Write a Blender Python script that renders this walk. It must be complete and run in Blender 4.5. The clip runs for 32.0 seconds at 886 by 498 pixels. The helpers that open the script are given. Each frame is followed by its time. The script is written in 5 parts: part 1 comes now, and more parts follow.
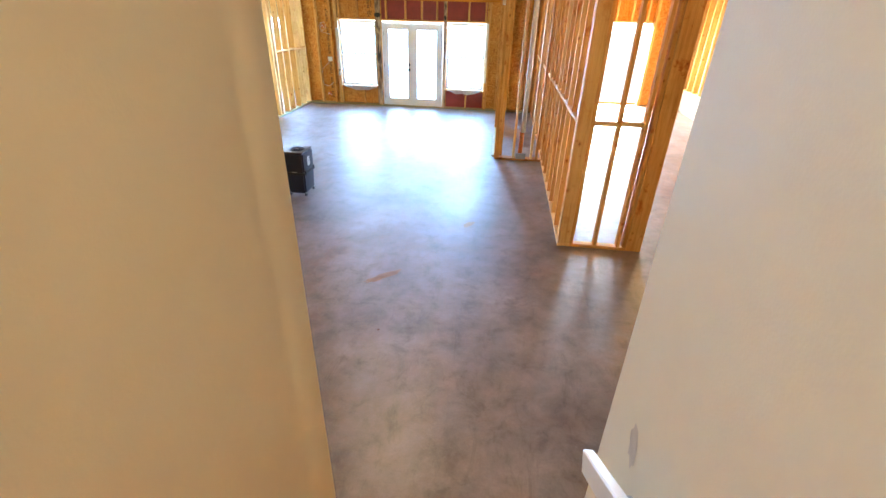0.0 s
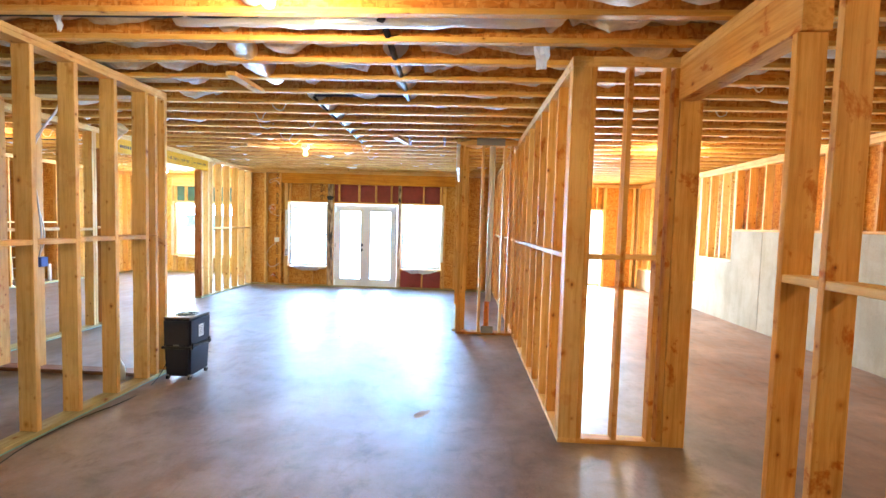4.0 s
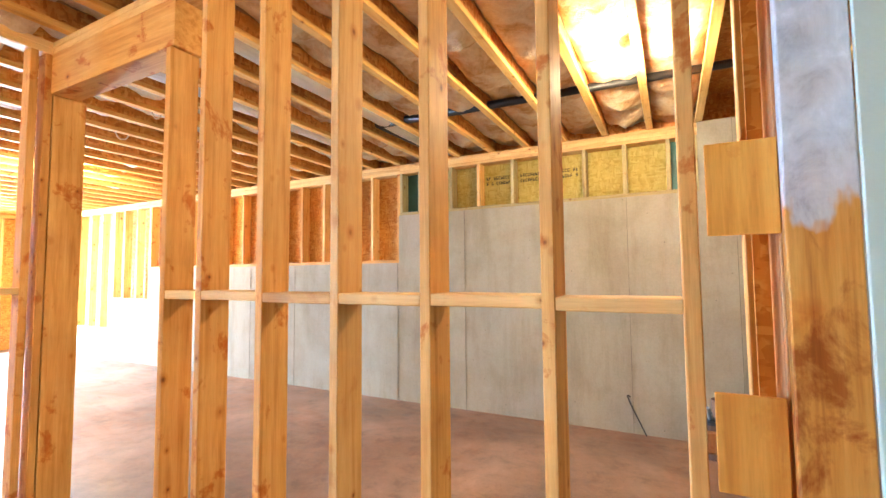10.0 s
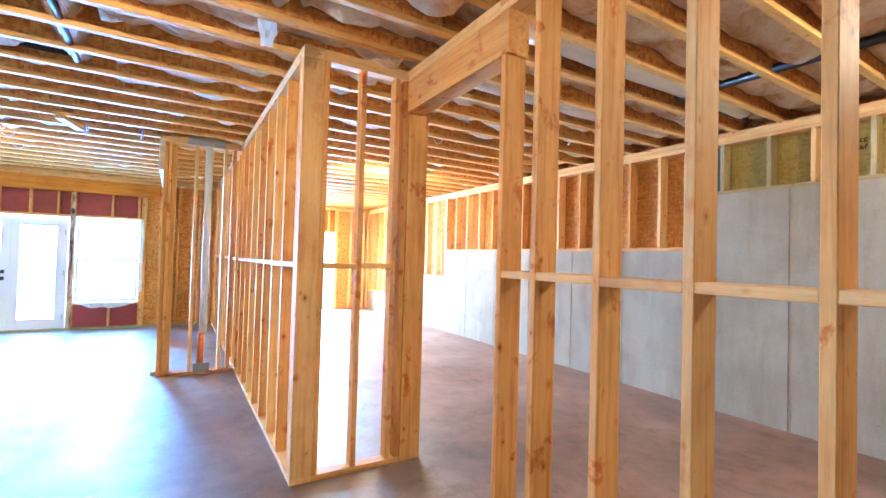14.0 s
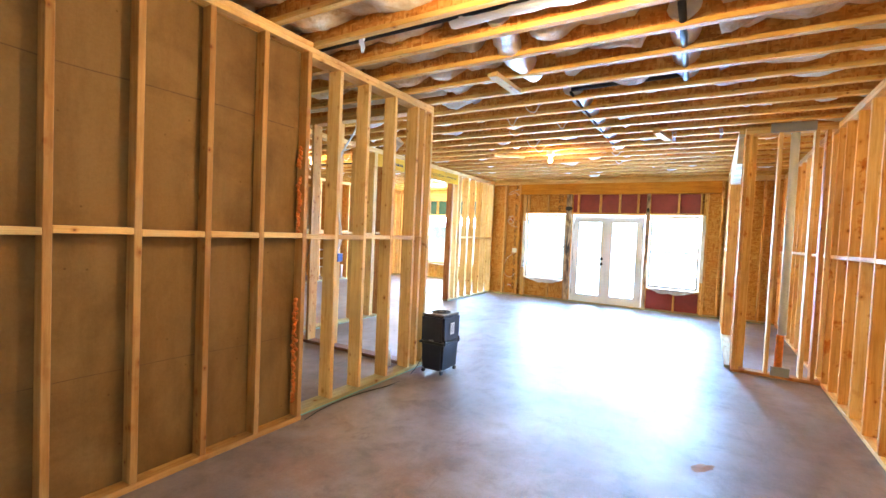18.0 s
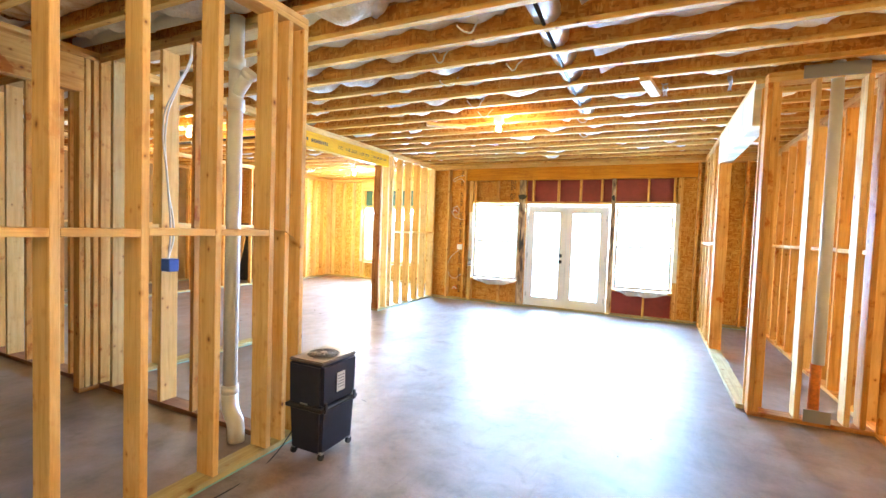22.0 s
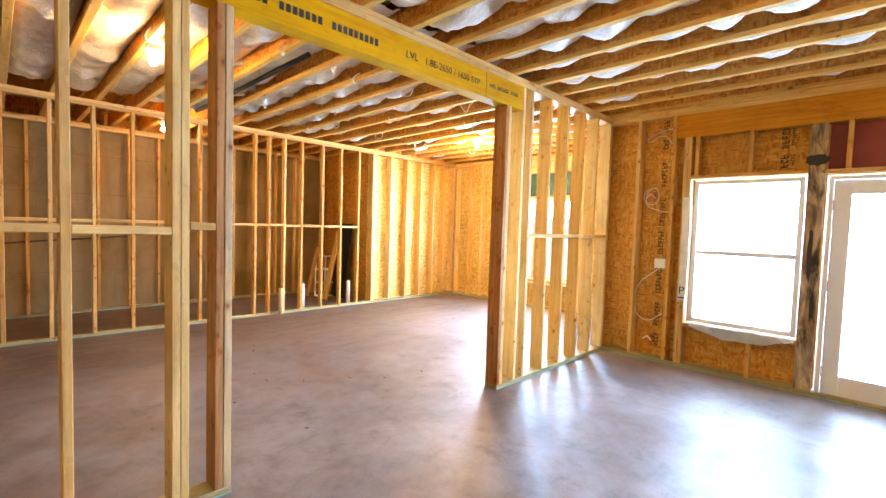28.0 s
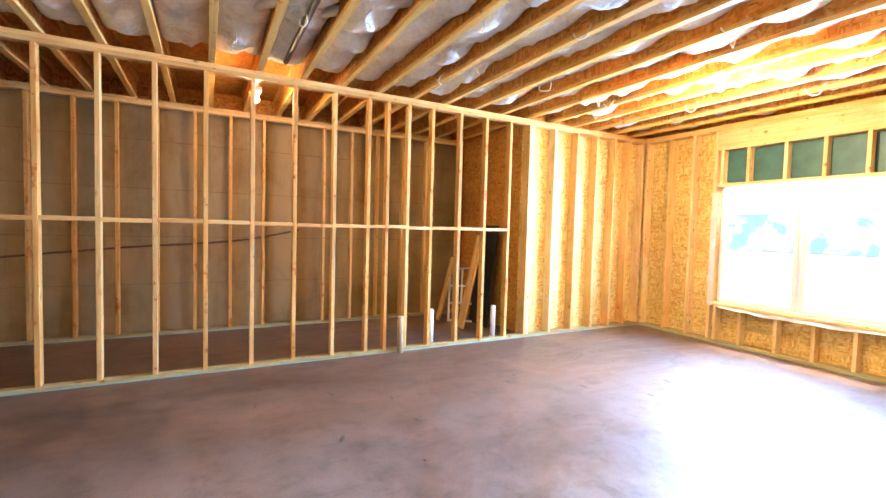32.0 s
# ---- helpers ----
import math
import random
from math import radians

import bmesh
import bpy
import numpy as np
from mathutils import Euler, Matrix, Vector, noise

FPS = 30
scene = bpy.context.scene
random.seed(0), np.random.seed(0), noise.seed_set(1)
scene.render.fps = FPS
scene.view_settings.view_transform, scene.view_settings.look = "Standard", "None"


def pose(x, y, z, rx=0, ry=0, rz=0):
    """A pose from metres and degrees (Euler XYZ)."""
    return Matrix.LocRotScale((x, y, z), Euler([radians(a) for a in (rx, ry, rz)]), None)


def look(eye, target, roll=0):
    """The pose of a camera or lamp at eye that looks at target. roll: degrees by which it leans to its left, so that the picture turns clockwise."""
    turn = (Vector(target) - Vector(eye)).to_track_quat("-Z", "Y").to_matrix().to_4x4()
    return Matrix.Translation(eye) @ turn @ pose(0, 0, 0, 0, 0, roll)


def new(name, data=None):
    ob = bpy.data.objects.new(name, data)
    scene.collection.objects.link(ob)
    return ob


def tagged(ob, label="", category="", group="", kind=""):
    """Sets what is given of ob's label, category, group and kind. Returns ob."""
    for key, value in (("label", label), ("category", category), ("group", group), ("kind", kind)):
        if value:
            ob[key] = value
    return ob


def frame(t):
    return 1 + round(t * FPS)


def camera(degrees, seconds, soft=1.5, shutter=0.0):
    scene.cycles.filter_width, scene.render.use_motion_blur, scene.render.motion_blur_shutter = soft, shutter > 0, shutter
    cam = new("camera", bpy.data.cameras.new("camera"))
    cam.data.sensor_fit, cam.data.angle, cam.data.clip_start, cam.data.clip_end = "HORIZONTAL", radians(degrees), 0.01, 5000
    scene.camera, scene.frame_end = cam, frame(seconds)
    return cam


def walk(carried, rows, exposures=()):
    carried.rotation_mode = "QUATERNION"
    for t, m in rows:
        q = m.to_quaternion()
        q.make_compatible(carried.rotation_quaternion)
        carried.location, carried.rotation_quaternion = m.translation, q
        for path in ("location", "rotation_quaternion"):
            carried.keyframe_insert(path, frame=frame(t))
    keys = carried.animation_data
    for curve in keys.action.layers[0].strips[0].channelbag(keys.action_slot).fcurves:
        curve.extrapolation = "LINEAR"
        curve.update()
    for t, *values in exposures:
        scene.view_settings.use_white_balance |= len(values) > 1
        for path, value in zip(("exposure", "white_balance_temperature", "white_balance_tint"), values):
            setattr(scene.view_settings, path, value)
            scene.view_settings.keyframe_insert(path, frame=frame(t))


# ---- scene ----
cam = camera(89.8, 32.0)
PATH = [
    (0, (0.482, -0.114, 2.448), (0.277, 1.630, 1.490), 1.53),
    (0.5, (0.454, 0.049, 2.369), (0.281, 1.916, 1.673), 1.68),
    (1, (0.448, 0.211, 2.280), (0.319, 2.146, 1.790), 1.73),
    (1.5, (0.462, 0.408, 2.167), (0.363, 2.366, 1.772), 1.61),
    (2, (0.453, 0.603, 2.046), (0.372, 2.570, 1.694), 1.55),
    (2.5, (0.473, 0.794, 1.929), (0.393, 2.768, 1.616), 1.52),
    (3, (0.499, 0.962, 1.813), (0.417, 2.942, 1.546), 1.49),
    (3.5, (0.512, 1.136, 1.713), (0.423, 3.125, 1.520), 1.68),
    (5.5, (0.483, 1.660, 1.527), (0.426, 3.659, 1.587), 1.04),
    (6, (0.500, 1.672, 1.526), (0.462, 3.670, 1.590), 1.07),
    (6.5, (0.537, 1.673, 1.524), (0.569, 3.671, 1.592), 1.05),
    (7, (0.591, 1.662, 1.521), (0.837, 3.646, 1.602), 0.98),
    (7.5, (0.673, 1.645, 1.516), (1.250, 3.558, 1.614), 0.81),
    (8, (0.700, 1.605, 1.516), (1.627, 3.374, 1.624), 0.55),
    (8.5, (0.744, 1.566, 1.513), (1.982, 3.133, 1.632), 0.29),
    (9, (0.781, 1.523, 1.511), (2.265, 2.858, 1.634), -0.03),
    (9.5, (0.806, 1.487, 1.502), (2.470, 2.591, 1.627), -0.27),
    (10, (0.828, 1.469, 1.496), (2.603, 2.381, 1.618), -0.49),
    (10.5, (0.830, 1.484, 1.497), (2.649, 2.307, 1.615), -0.54),
    (11, (0.827, 1.514, 1.492), (2.658, 2.311, 1.604), -0.50),
    (11.5, (0.828, 1.550, 1.487), (2.661, 2.343, 1.597), -0.36),
    (12, (0.812, 1.594, 1.488), (2.639, 2.401, 1.587), -0.04),
    (12.5, (0.771, 1.632, 1.488), (2.514, 2.609, 1.569), 0.56),
    (13, (0.721, 1.659, 1.485), (2.289, 2.899, 1.554), 0.92),
    (13.5, (0.700, 1.672, 1.488), (2.003, 3.188, 1.548), 1.28),
    (14, (0.601, 1.686, 1.490), (1.628, 3.402, 1.538), 1.59),
    (14.5, (0.535, 1.679, 1.491), (1.217, 3.559, 1.523), 1.71),
    (15, (0.473, 1.670, 1.488), (0.789, 3.645, 1.505), 1.74),
    (15.5, (0.421, 1.654, 1.482), (0.384, 3.654, 1.483), 1.85),
    (17.5, (0.144, 1.598, 1.504), (-0.813, 3.352, 1.440), 2.76),
    (18, (0.177, 1.606, 1.496), (-0.858, 3.316, 1.426), 2.53),
    (18.5, (0.196, 1.651, 1.487), (-0.865, 3.345, 1.415), 2.41),
    (19, (0.161, 1.770, 1.476), (-0.902, 3.462, 1.394), 2.36),
    (19.5, (0.078, 1.978, 1.480), (-0.971, 3.678, 1.399), 2.17),
    (20, (0.016, 2.229, 1.485), (-0.984, 3.959, 1.401), 2.15),
    (20.5, (-0.040, 2.514, 1.489), (-0.994, 4.269, 1.406), 2.03),
    (21, (-0.140, 2.811, 1.489), (-1.053, 4.588, 1.404), 2.02),
    (21.5, (-0.242, 3.091, 1.489), (-1.115, 4.888, 1.403), 2.01),
    (22, (-0.352, 3.408, 1.490), (-1.207, 5.214, 1.406), 2.02),
    (22.5, (-0.486, 3.712, 1.486), (-1.342, 5.517, 1.402), 2.01),
    (23, (-0.624, 4.017, 1.490), (-1.481, 5.821, 1.407), 1.94),
    (23.5, (-0.765, 4.335, 1.485), (-1.630, 6.136, 1.401), 2.00),
    (24, (-0.917, 4.627, 1.476), (-1.805, 6.417, 1.391), 1.90),
    (24.5, (-1.075, 4.921, 1.478), (-1.987, 6.699, 1.397), 1.85),
    (26.5, (-1.618, 6.045, 1.524), (-2.807, 7.651, 1.423), 1.67),
    (27, (-1.839, 6.309, 1.509), (-3.109, 7.850, 1.406), 1.72),
    (27.5, (-2.085, 6.576, 1.504), (-3.426, 8.057, 1.404), 1.73),
    (28, (-2.315, 6.842, 1.492), (-3.721, 8.260, 1.391), 1.80),
    (28.5, (-2.565, 7.083, 1.484), (-4.032, 8.439, 1.377), 1.74),
    (29, (-2.835, 7.296, 1.477), (-4.353, 8.595, 1.377), 1.84),
    (29.5, (-3.107, 7.482, 1.468), (-4.669, 8.727, 1.366), 1.85),
    (30, (-3.387, 7.646, 1.462), (-4.997, 8.829, 1.358), 1.85),
    (30.5, (-3.707, 7.796, 1.463), (-5.360, 8.919, 1.361), 1.85),
    (31, (-3.966, 7.927, 1.438), (-5.660, 8.985, 1.339), 1.59),
    (31.5, (-4.224, 8.039, 1.430), (-5.959, 9.029, 1.334), 1.56),
    (32, (-4.504, 8.111, 1.438), (-6.268, 9.049, 1.342), 1.60),
]
EXPOSURE = [(0.0, 1.55, 6700, 10), (2.0, 1.45, 6400, 10), (3.0, 1.55, 6600, 10), (6.0, 1.68, 7200, 10), (8.0, 1.66, 7600, 10), (9.0, 2.1, 7000, 10), (10.0, 2.5, 6000, 10), (11.0, 2.78, 5500, 10),
            (12.0, 2.85, 5100, 10), (13.0, 2.75, 4900, 10), (14.5, 1.95, 5050, 10), (15.5, 1.75, 5700, 10), (18.0, 1.87, 6800, 10), (20.0, 2.0, 7300, 10), (22.0, 1.92, 7700, 11), (23.0, 1.72, 8100, 13),
            (24.5, 1.55, 9200, 16), (27.0, 1.26, 9200, 22), (29.0, 1.34, 8500, 22), (30.5, 1.47, 6600, 20), (32.0, 1.34, 7000, 20)]
walk(cam, [(t, look(eye, target, roll)) for t, eye, target, roll in PATH], exposures=EXPOSURE)

# ---------------------------------------------------------------- world and lights
H = 2.89            # top of the wall plates, underside of the joists
PL, ST = 0.038, 0.038
world = bpy.data.worlds.new("sky")
scene.world = world
world.use_nodes = True
wn = world.node_tree.nodes
sky = wn.new("ShaderNodeTexSky")
sky.sky_type, sky.sun_disc = "NISHITA", False
sky.sun_elevation, sky.sun_rotation = radians(50), radians(20)
wn["Background"].inputs["Strength"].default_value = 0.15
world.node_tree.links.new(sky.outputs[0], wn["Background"].inputs[0])

sun = new("sun", bpy.data.lights.new("sun", "SUN"))
sun.data.energy, sun.data.angle, sun.data.color = 3.0, radians(0.5), (1, 0.95, 0.88)
sun.matrix_world = look((0, 30, 35), (0, 20, 0))


def window_light(name, x0, x1, z0, z1, y, power, colour=(0.25, 0.53, 1.0)):
    """The sky's light in an opening of a wall that faces +y."""
    ob = new(name, bpy.data.lights.new(name, "AREA"))
    d = ob.data
    d.shape, d.size, d.size_y, d.energy, d.color = "RECTANGLE", x1 - x0, z1 - z0, power, colour
    d.spread = radians(140)
    ob.matrix_world = look(((x0 + x1) / 2, y, (z0 + z1) / 2), ((x0 + x1) / 2, y - 1, (z0 + z1) / 2 - 0.12))
    return ob


window_light("window_sky_light", -3.86, -2.86, 0.50, 2.10, 12.43, 86)
window_light("door_sky_light", -2.72, -1.12, 0.02, 2.08, 12.43, 146)
window_light("window_sky_light", -1.03, -0.03, 0.50, 2.10, 12.43, 104)
window_light("room_window_sky_light", -7.95, -6.25, 1.72, 2.05, 14.3, 345)
# added fill lamp over the stairs, unseen; light from upstairs is only assumed
hall = new("stair_fill_light", bpy.data.lights.new("stair_fill_light", "AREA"))
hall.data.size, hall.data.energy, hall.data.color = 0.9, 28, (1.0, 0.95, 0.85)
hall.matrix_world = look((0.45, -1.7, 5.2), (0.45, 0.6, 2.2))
window_light("far_window_sky_light", 3.14, 4.44, 0.15, 2.1, 14.3, 330, (0.58, 0.77, 1.0))

# ---------------------------------------------------------------- materials


def material(name):
    m = bpy.data.materials.new(name)
    m.use_nodes = True
    nt = m.node_tree
    return m, nt, nt.nodes["Principled BSDF"]


def node(nt, kind, **inputs):
    n = nt.nodes.new(kind)
    for k, v in inputs.items():
        n.inputs[k.replace("_", " ")].default_value = v
    return n


def ramp(nt, fac, stops):
    r = nt.nodes.new("ShaderNodeValToRGB")
    e = r.color_ramp.elements
    while len(e) < len(stops):
        e.new(0.5)
    for el, (p, c) in zip(e, stops):
        el.position, el.color = p, (*c, 1)
    nt.links.new(fac, r.inputs[0])
    return r.outputs[0]


def mix(nt, a, b, fac, kind="MIX"):
    n = nt.nodes.new("ShaderNodeMix")
    n.data_type, n.blend_type = "RGBA", kind
    for sock, v in ((n.inputs[6], a), (n.inputs[7], b), (n.inputs[0], fac)):
        if hasattr(v, "links"):
            nt.links.new(v, sock)
        else:
            sock.default_value = (*v, 1) if isinstance(v, tuple) else v
    return n.outputs[2]


def coords(nt, scale, random_shift=True, kind="Object"):
    tc = nt.nodes.new("ShaderNodeTexCoord")
    out = tc.outputs[kind]
    if random_shift:
        oi = nt.nodes.new("ShaderNodeObjectInfo")
        add = nt.nodes.new("ShaderNodeVectorMath")
        add.operation = "MULTIPLY_ADD"
        comb = nt.nodes.new("ShaderNodeCombineXYZ")
        for k in range(3):
            nt.links.new(oi.outputs["Random"], comb.inputs[k])
        nt.links.new(comb.outputs[0], add.inputs[0])
        add.inputs[1].default_value = (37.0, 53.0, 19.0)
        nt.links.new(out, add.inputs[2])
        out = add.outputs[0]
    m = nt.nodes.new("ShaderNodeMapping")
    m.inputs["Scale"].default_value = scale
    nt.links.new(out, m.inputs[0])
    return m.outputs[0]


def bump(nt, bsdf, height, strength, distance=0.01):
    b = node(nt, "ShaderNodeBump", Strength=strength, Distance=distance)
    nt.links.new(height, b.inputs["Height"])
    nt.links.new(b.outputs[0], bsdf.inputs["Normal"])


def lumber_material(name, light, mid, dark, knots=True, rough=0.6, along=2, rusty=0.3):
    """Sawn softwood with its grain along one of its own axes, small round knots and a tone of its own for each board."""
    m, nt, b = material(name)
    stretch = [13, 13, 13]
    stretch[along] = 0.7
    v = coords(nt, tuple(stretch))
    grain = node(nt, "ShaderNodeTexNoise", Scale=2.6, Detail=5.0, Roughness=0.55, Distortion=0.5)
    nt.links.new(v, grain.inputs["Vector"])
    col = ramp(nt, grain.outputs[0], [(0.28, dark), (0.48, mid), (0.70, light)])
    fine = node(nt, "ShaderNodeTexNoise", Scale=16.0, Detail=4.0, Roughness=0.7)
    nt.links.new(v, fine.inputs["Vector"])
    col = mix(nt, col, ramp(nt, fine.outputs[0], [(0.35, (0.72, 0.66, 0.58)), (0.58, (1, 1, 1))]), 0.35, "MULTIPLY")
    blot = node(nt, "ShaderNodeTexNoise", Scale=2.1, Detail=4.0, Roughness=0.6)
    nt.links.new(coords(nt, (1, 1, 1)), blot.inputs["Vector"])
    col = mix(nt, col, ramp(nt, blot.outputs[0], [(0.32, (0.74, 0.66, 0.58)), (0.55, (1, 1, 1))]), 0.5, "MULTIPLY")
    rust = node(nt, "ShaderNodeTexNoise", Scale=6.5, Detail=7.0, Roughness=0.66, Distortion=0.3)
    nt.links.new(coords(nt, (1.0, 1.0, 0.8)), rust.inputs["Vector"])
    col = mix(nt, col, mix(nt, col, (0.70, 0.36, 0.17), 1.0, "MULTIPLY"), ramp(nt, rust.outputs[0], [(0.585, (0, 0, 0)), (0.605, (rusty * 0.5,) * 3), (0.66, (rusty,) * 3)]))
    if knots:
        for size, core, edge, seed in ((6.5, 0.03, 0.085, 0.0), (11.0, 0.03, 0.08, 3.7)):
            round_ = [size, size, size]
            round_[along] = size * 0.75
            vo = node(nt, "ShaderNodeTexVoronoi", Scale=1.0)
            sh = nt.nodes.new("ShaderNodeVectorMath")
            sh.inputs[1].default_value = (seed, seed * 2, seed * 3)
            nt.links.new(coords(nt, tuple(round_)), sh.inputs[0])
            nt.links.new(sh.outputs[0], vo.inputs["Vector"])
            pick = nt.nodes.new("ShaderNodeSeparateColor")
            nt.links.new(vo.outputs["Color"], pick.inputs[0])
            some = ramp(nt, pick.outputs[0], [(0.60, (1, 1, 1)), (0.61, (0, 0, 0))])
            halo = mix(nt, some, ramp(nt, vo.outputs["Distance"], [(0.07, (0.8, 0.8, 0.8)), (0.19, (0, 0, 0))]), 1.0, "MULTIPLY")
            col = mix(nt, col, mix(nt, col, (0.74, 0.52, 0.33), 1.0, "MULTIPLY"), halo)
            spot = mix(nt, some, ramp(nt, vo.outputs["Distance"], [(core, (1, 1, 1)), (edge, (0, 0, 0))]), 1.0, "MULTIPLY")
            col = mix(nt, col, (0.20, 0.065, 0.02), spot)
    oi = nt.nodes.new("ShaderNodeObjectInfo")
    tone = ramp(nt, oi.outputs["Random"], [(0.0, (0.76, 0.66, 0.56)), (0.3, (0.95, 0.92, 0.88)), (0.7, (1, 1, 1)), (1.0, (1.0, 0.93, 0.82))])
    col = mix(nt, col, tone, 0.85, "MULTIPLY")
    nt.links.new(col, b.inputs["Base Color"])
    b.inputs["Roughness"].default_value = rough
    b.inputs["Specular IOR Level"].default_value = 0.2
    bump(nt, b, fine.outputs[0], 0.18, 0.004)
    return m


WOOD = lumber_material("pine_lumber", (0.81, 0.475, 0.165), (0.73, 0.39, 0.115), (0.56, 0.255, 0.062), rusty=0.9)
WOOD_PALE = lumber_material("pale_spruce_lumber", (0.87, 0.60, 0.27), (0.81, 0.52, 0.205), (0.68, 0.375, 0.115))
WOOD_DARK = lumber_material("reddish_weathered_lumber", (0.62, 0.32, 0.13), (0.49, 0.22, 0.08), (0.33, 0.13, 0.045), rusty=0.9)
# pine again, paler and yellower: the window light is put into the colour
WOOD_LIT = lumber_material("window_lit_lumber", (0.91, 0.73, 0.43), (0.86, 0.64, 0.33), (0.74, 0.49, 0.21))
JOIST = lumber_material("joist_flange_lumber", (0.88, 0.57, 0.20), (0.81, 0.47, 0.13), (0.68, 0.34, 0.075), along=0)
# pine darkened: the shade beside the stairs is put into the colour
WOOD_SHADED = lumber_material("shaded_pine_lumber", (0.56, 0.315, 0.11), (0.48, 0.25, 0.075), (0.37, 0.17, 0.045))
PLATE_DARK = lumber_material("dark_brown_plate", (0.30, 0.14, 0.065), (0.22, 0.095, 0.045), (0.14, 0.06, 0.03))
TREATED = lumber_material("green_treated_lumber", (0.52, 0.46, 0.25), (0.45, 0.38, 0.19), (0.34, 0.27, 0.13))
LVL = lumber_material("yellow_laminated_veneer", (0.88, 0.49, 0.01), (0.82, 0.42, 0.008), (0.72, 0.33, 0.006), knots=False, rough=0.5)
GLULAM = lumber_material("orange_laminated_header", (0.72, 0.31, 0.038), (0.64, 0.25, 0.026), (0.52, 0.18, 0.018), knots=False)


def osb_material(name, a, b_, c, d):
    """Strand board: long flakes lying this way and that, each with its own tone, dark gaps at their edges."""
    m, nt, b = material(name)
    v = coords(nt, (1, 1, 1), False)
    warp = node(nt, "ShaderNodeTexNoise", Scale=7.0, Detail=2.0)
    nt.links.new(v, warp.inputs["Vector"])
    tones, edges = [], []
    for size in ((13, 13, 62), (62, 62, 15), (30, 30, 34)):
        vo = node(nt, "ShaderNodeTexVoronoi", Scale=1.0, Randomness=1.0)
        nt.links.new(mix(nt, coords(nt, size, False), warp.outputs["Color"], 0.10), vo.inputs["Vector"])
        h = nt.nodes.new("ShaderNodeSeparateColor")
        nt.links.new(vo.outputs["Color"], h.inputs[0])
        tones.append(ramp(nt, h.outputs[0], [(0.0, a), (0.3, b_), (0.65, c), (1.0, d)]))
        edges.append(h.outputs[1])
    pick = node(nt, "ShaderNodeTexNoise", Scale=16.0, Detail=3.0, Roughness=0.6)
    nt.links.new(v, pick.inputs["Vector"])
    col = mix(nt, tones[0], tones[1], ramp(nt, pick.outputs[0], [(0.46, (0, 0, 0)), (0.54, (1, 1, 1))]))
    pick2 = node(nt, "ShaderNodeTexNoise", Scale=11.0, Detail=2.0)
    nt.links.new(coords(nt, (1.3, 1.1, 0.9), False), pick2.inputs["Vector"])
    col = mix(nt, col, tones[2], ramp(nt, pick2.outputs[0], [(0.55, (0, 0, 0)), (0.62, (0.9, 0.9, 0.9))]))
    big = node(nt, "ShaderNodeTexNoise", Scale=1.3, Detail=4.0)
    nt.links.new(v, big.inputs["Vector"])
    col = mix(nt, col, ramp(nt, big.outputs[0], [(0.35, (0.72, 0.67, 0.6)), (0.62, (1, 1, 1))]), 0.6, "MULTIPLY")
    nt.links.new(col, b.inputs["Base Color"])
    b.inputs["Roughness"].default_value = 0.7
    b.inputs["Specular IOR Level"].default_value = 0.2
    bump(nt, b, edges[0], 0.3, 0.004)
    return m


OSB = osb_material("strand_board", (0.50, 0.175, 0.032), (0.61, 0.25, 0.050), (0.69, 0.32, 0.072), (0.76, 0.42, 0.115))
# same strand board made paler, with window light in its colour
OSB_LIT = osb_material("window_lit_strand_board", (0.56, 0.30, 0.075), (0.70, 0.44, 0.13), (0.79, 0.57, 0.20), (0.86, 0.68, 0.31))
OSB_WEB = osb_material("joist_web_board", (0.50, 0.165, 0.034), (0.68, 0.265, 0.058), (0.78, 0.35, 0.088), (0.85, 0.47, 0.15))


def plaster(name, colour, rough=0.75, stain=0.25, scale=2.0, relief=0.15):
    m, nt, b = material(name)
    v = coords(nt, (1, 1, 1), False)
    n = node(nt, "ShaderNodeTexNoise", Scale=scale, Detail=8.0, Roughness=0.6)
    f = node(nt, "ShaderNodeTexNoise", Scale=120.0, Detail=3.0)
    nt.links.new(v, n.inputs["Vector"])
    nt.links.new(v, f.inputs["Vector"])
    low = tuple(k * (1 - stain) for k in colour)
    col = ramp(nt, n.outputs[0], [(0.32, low), (0.62, colour)])
    nt.links.new(col, b.inputs["Base Color"])
    b.inputs["Roughness"].default_value = rough
    bump(nt, b, f.outputs[0], relief, 0.003)
    return m


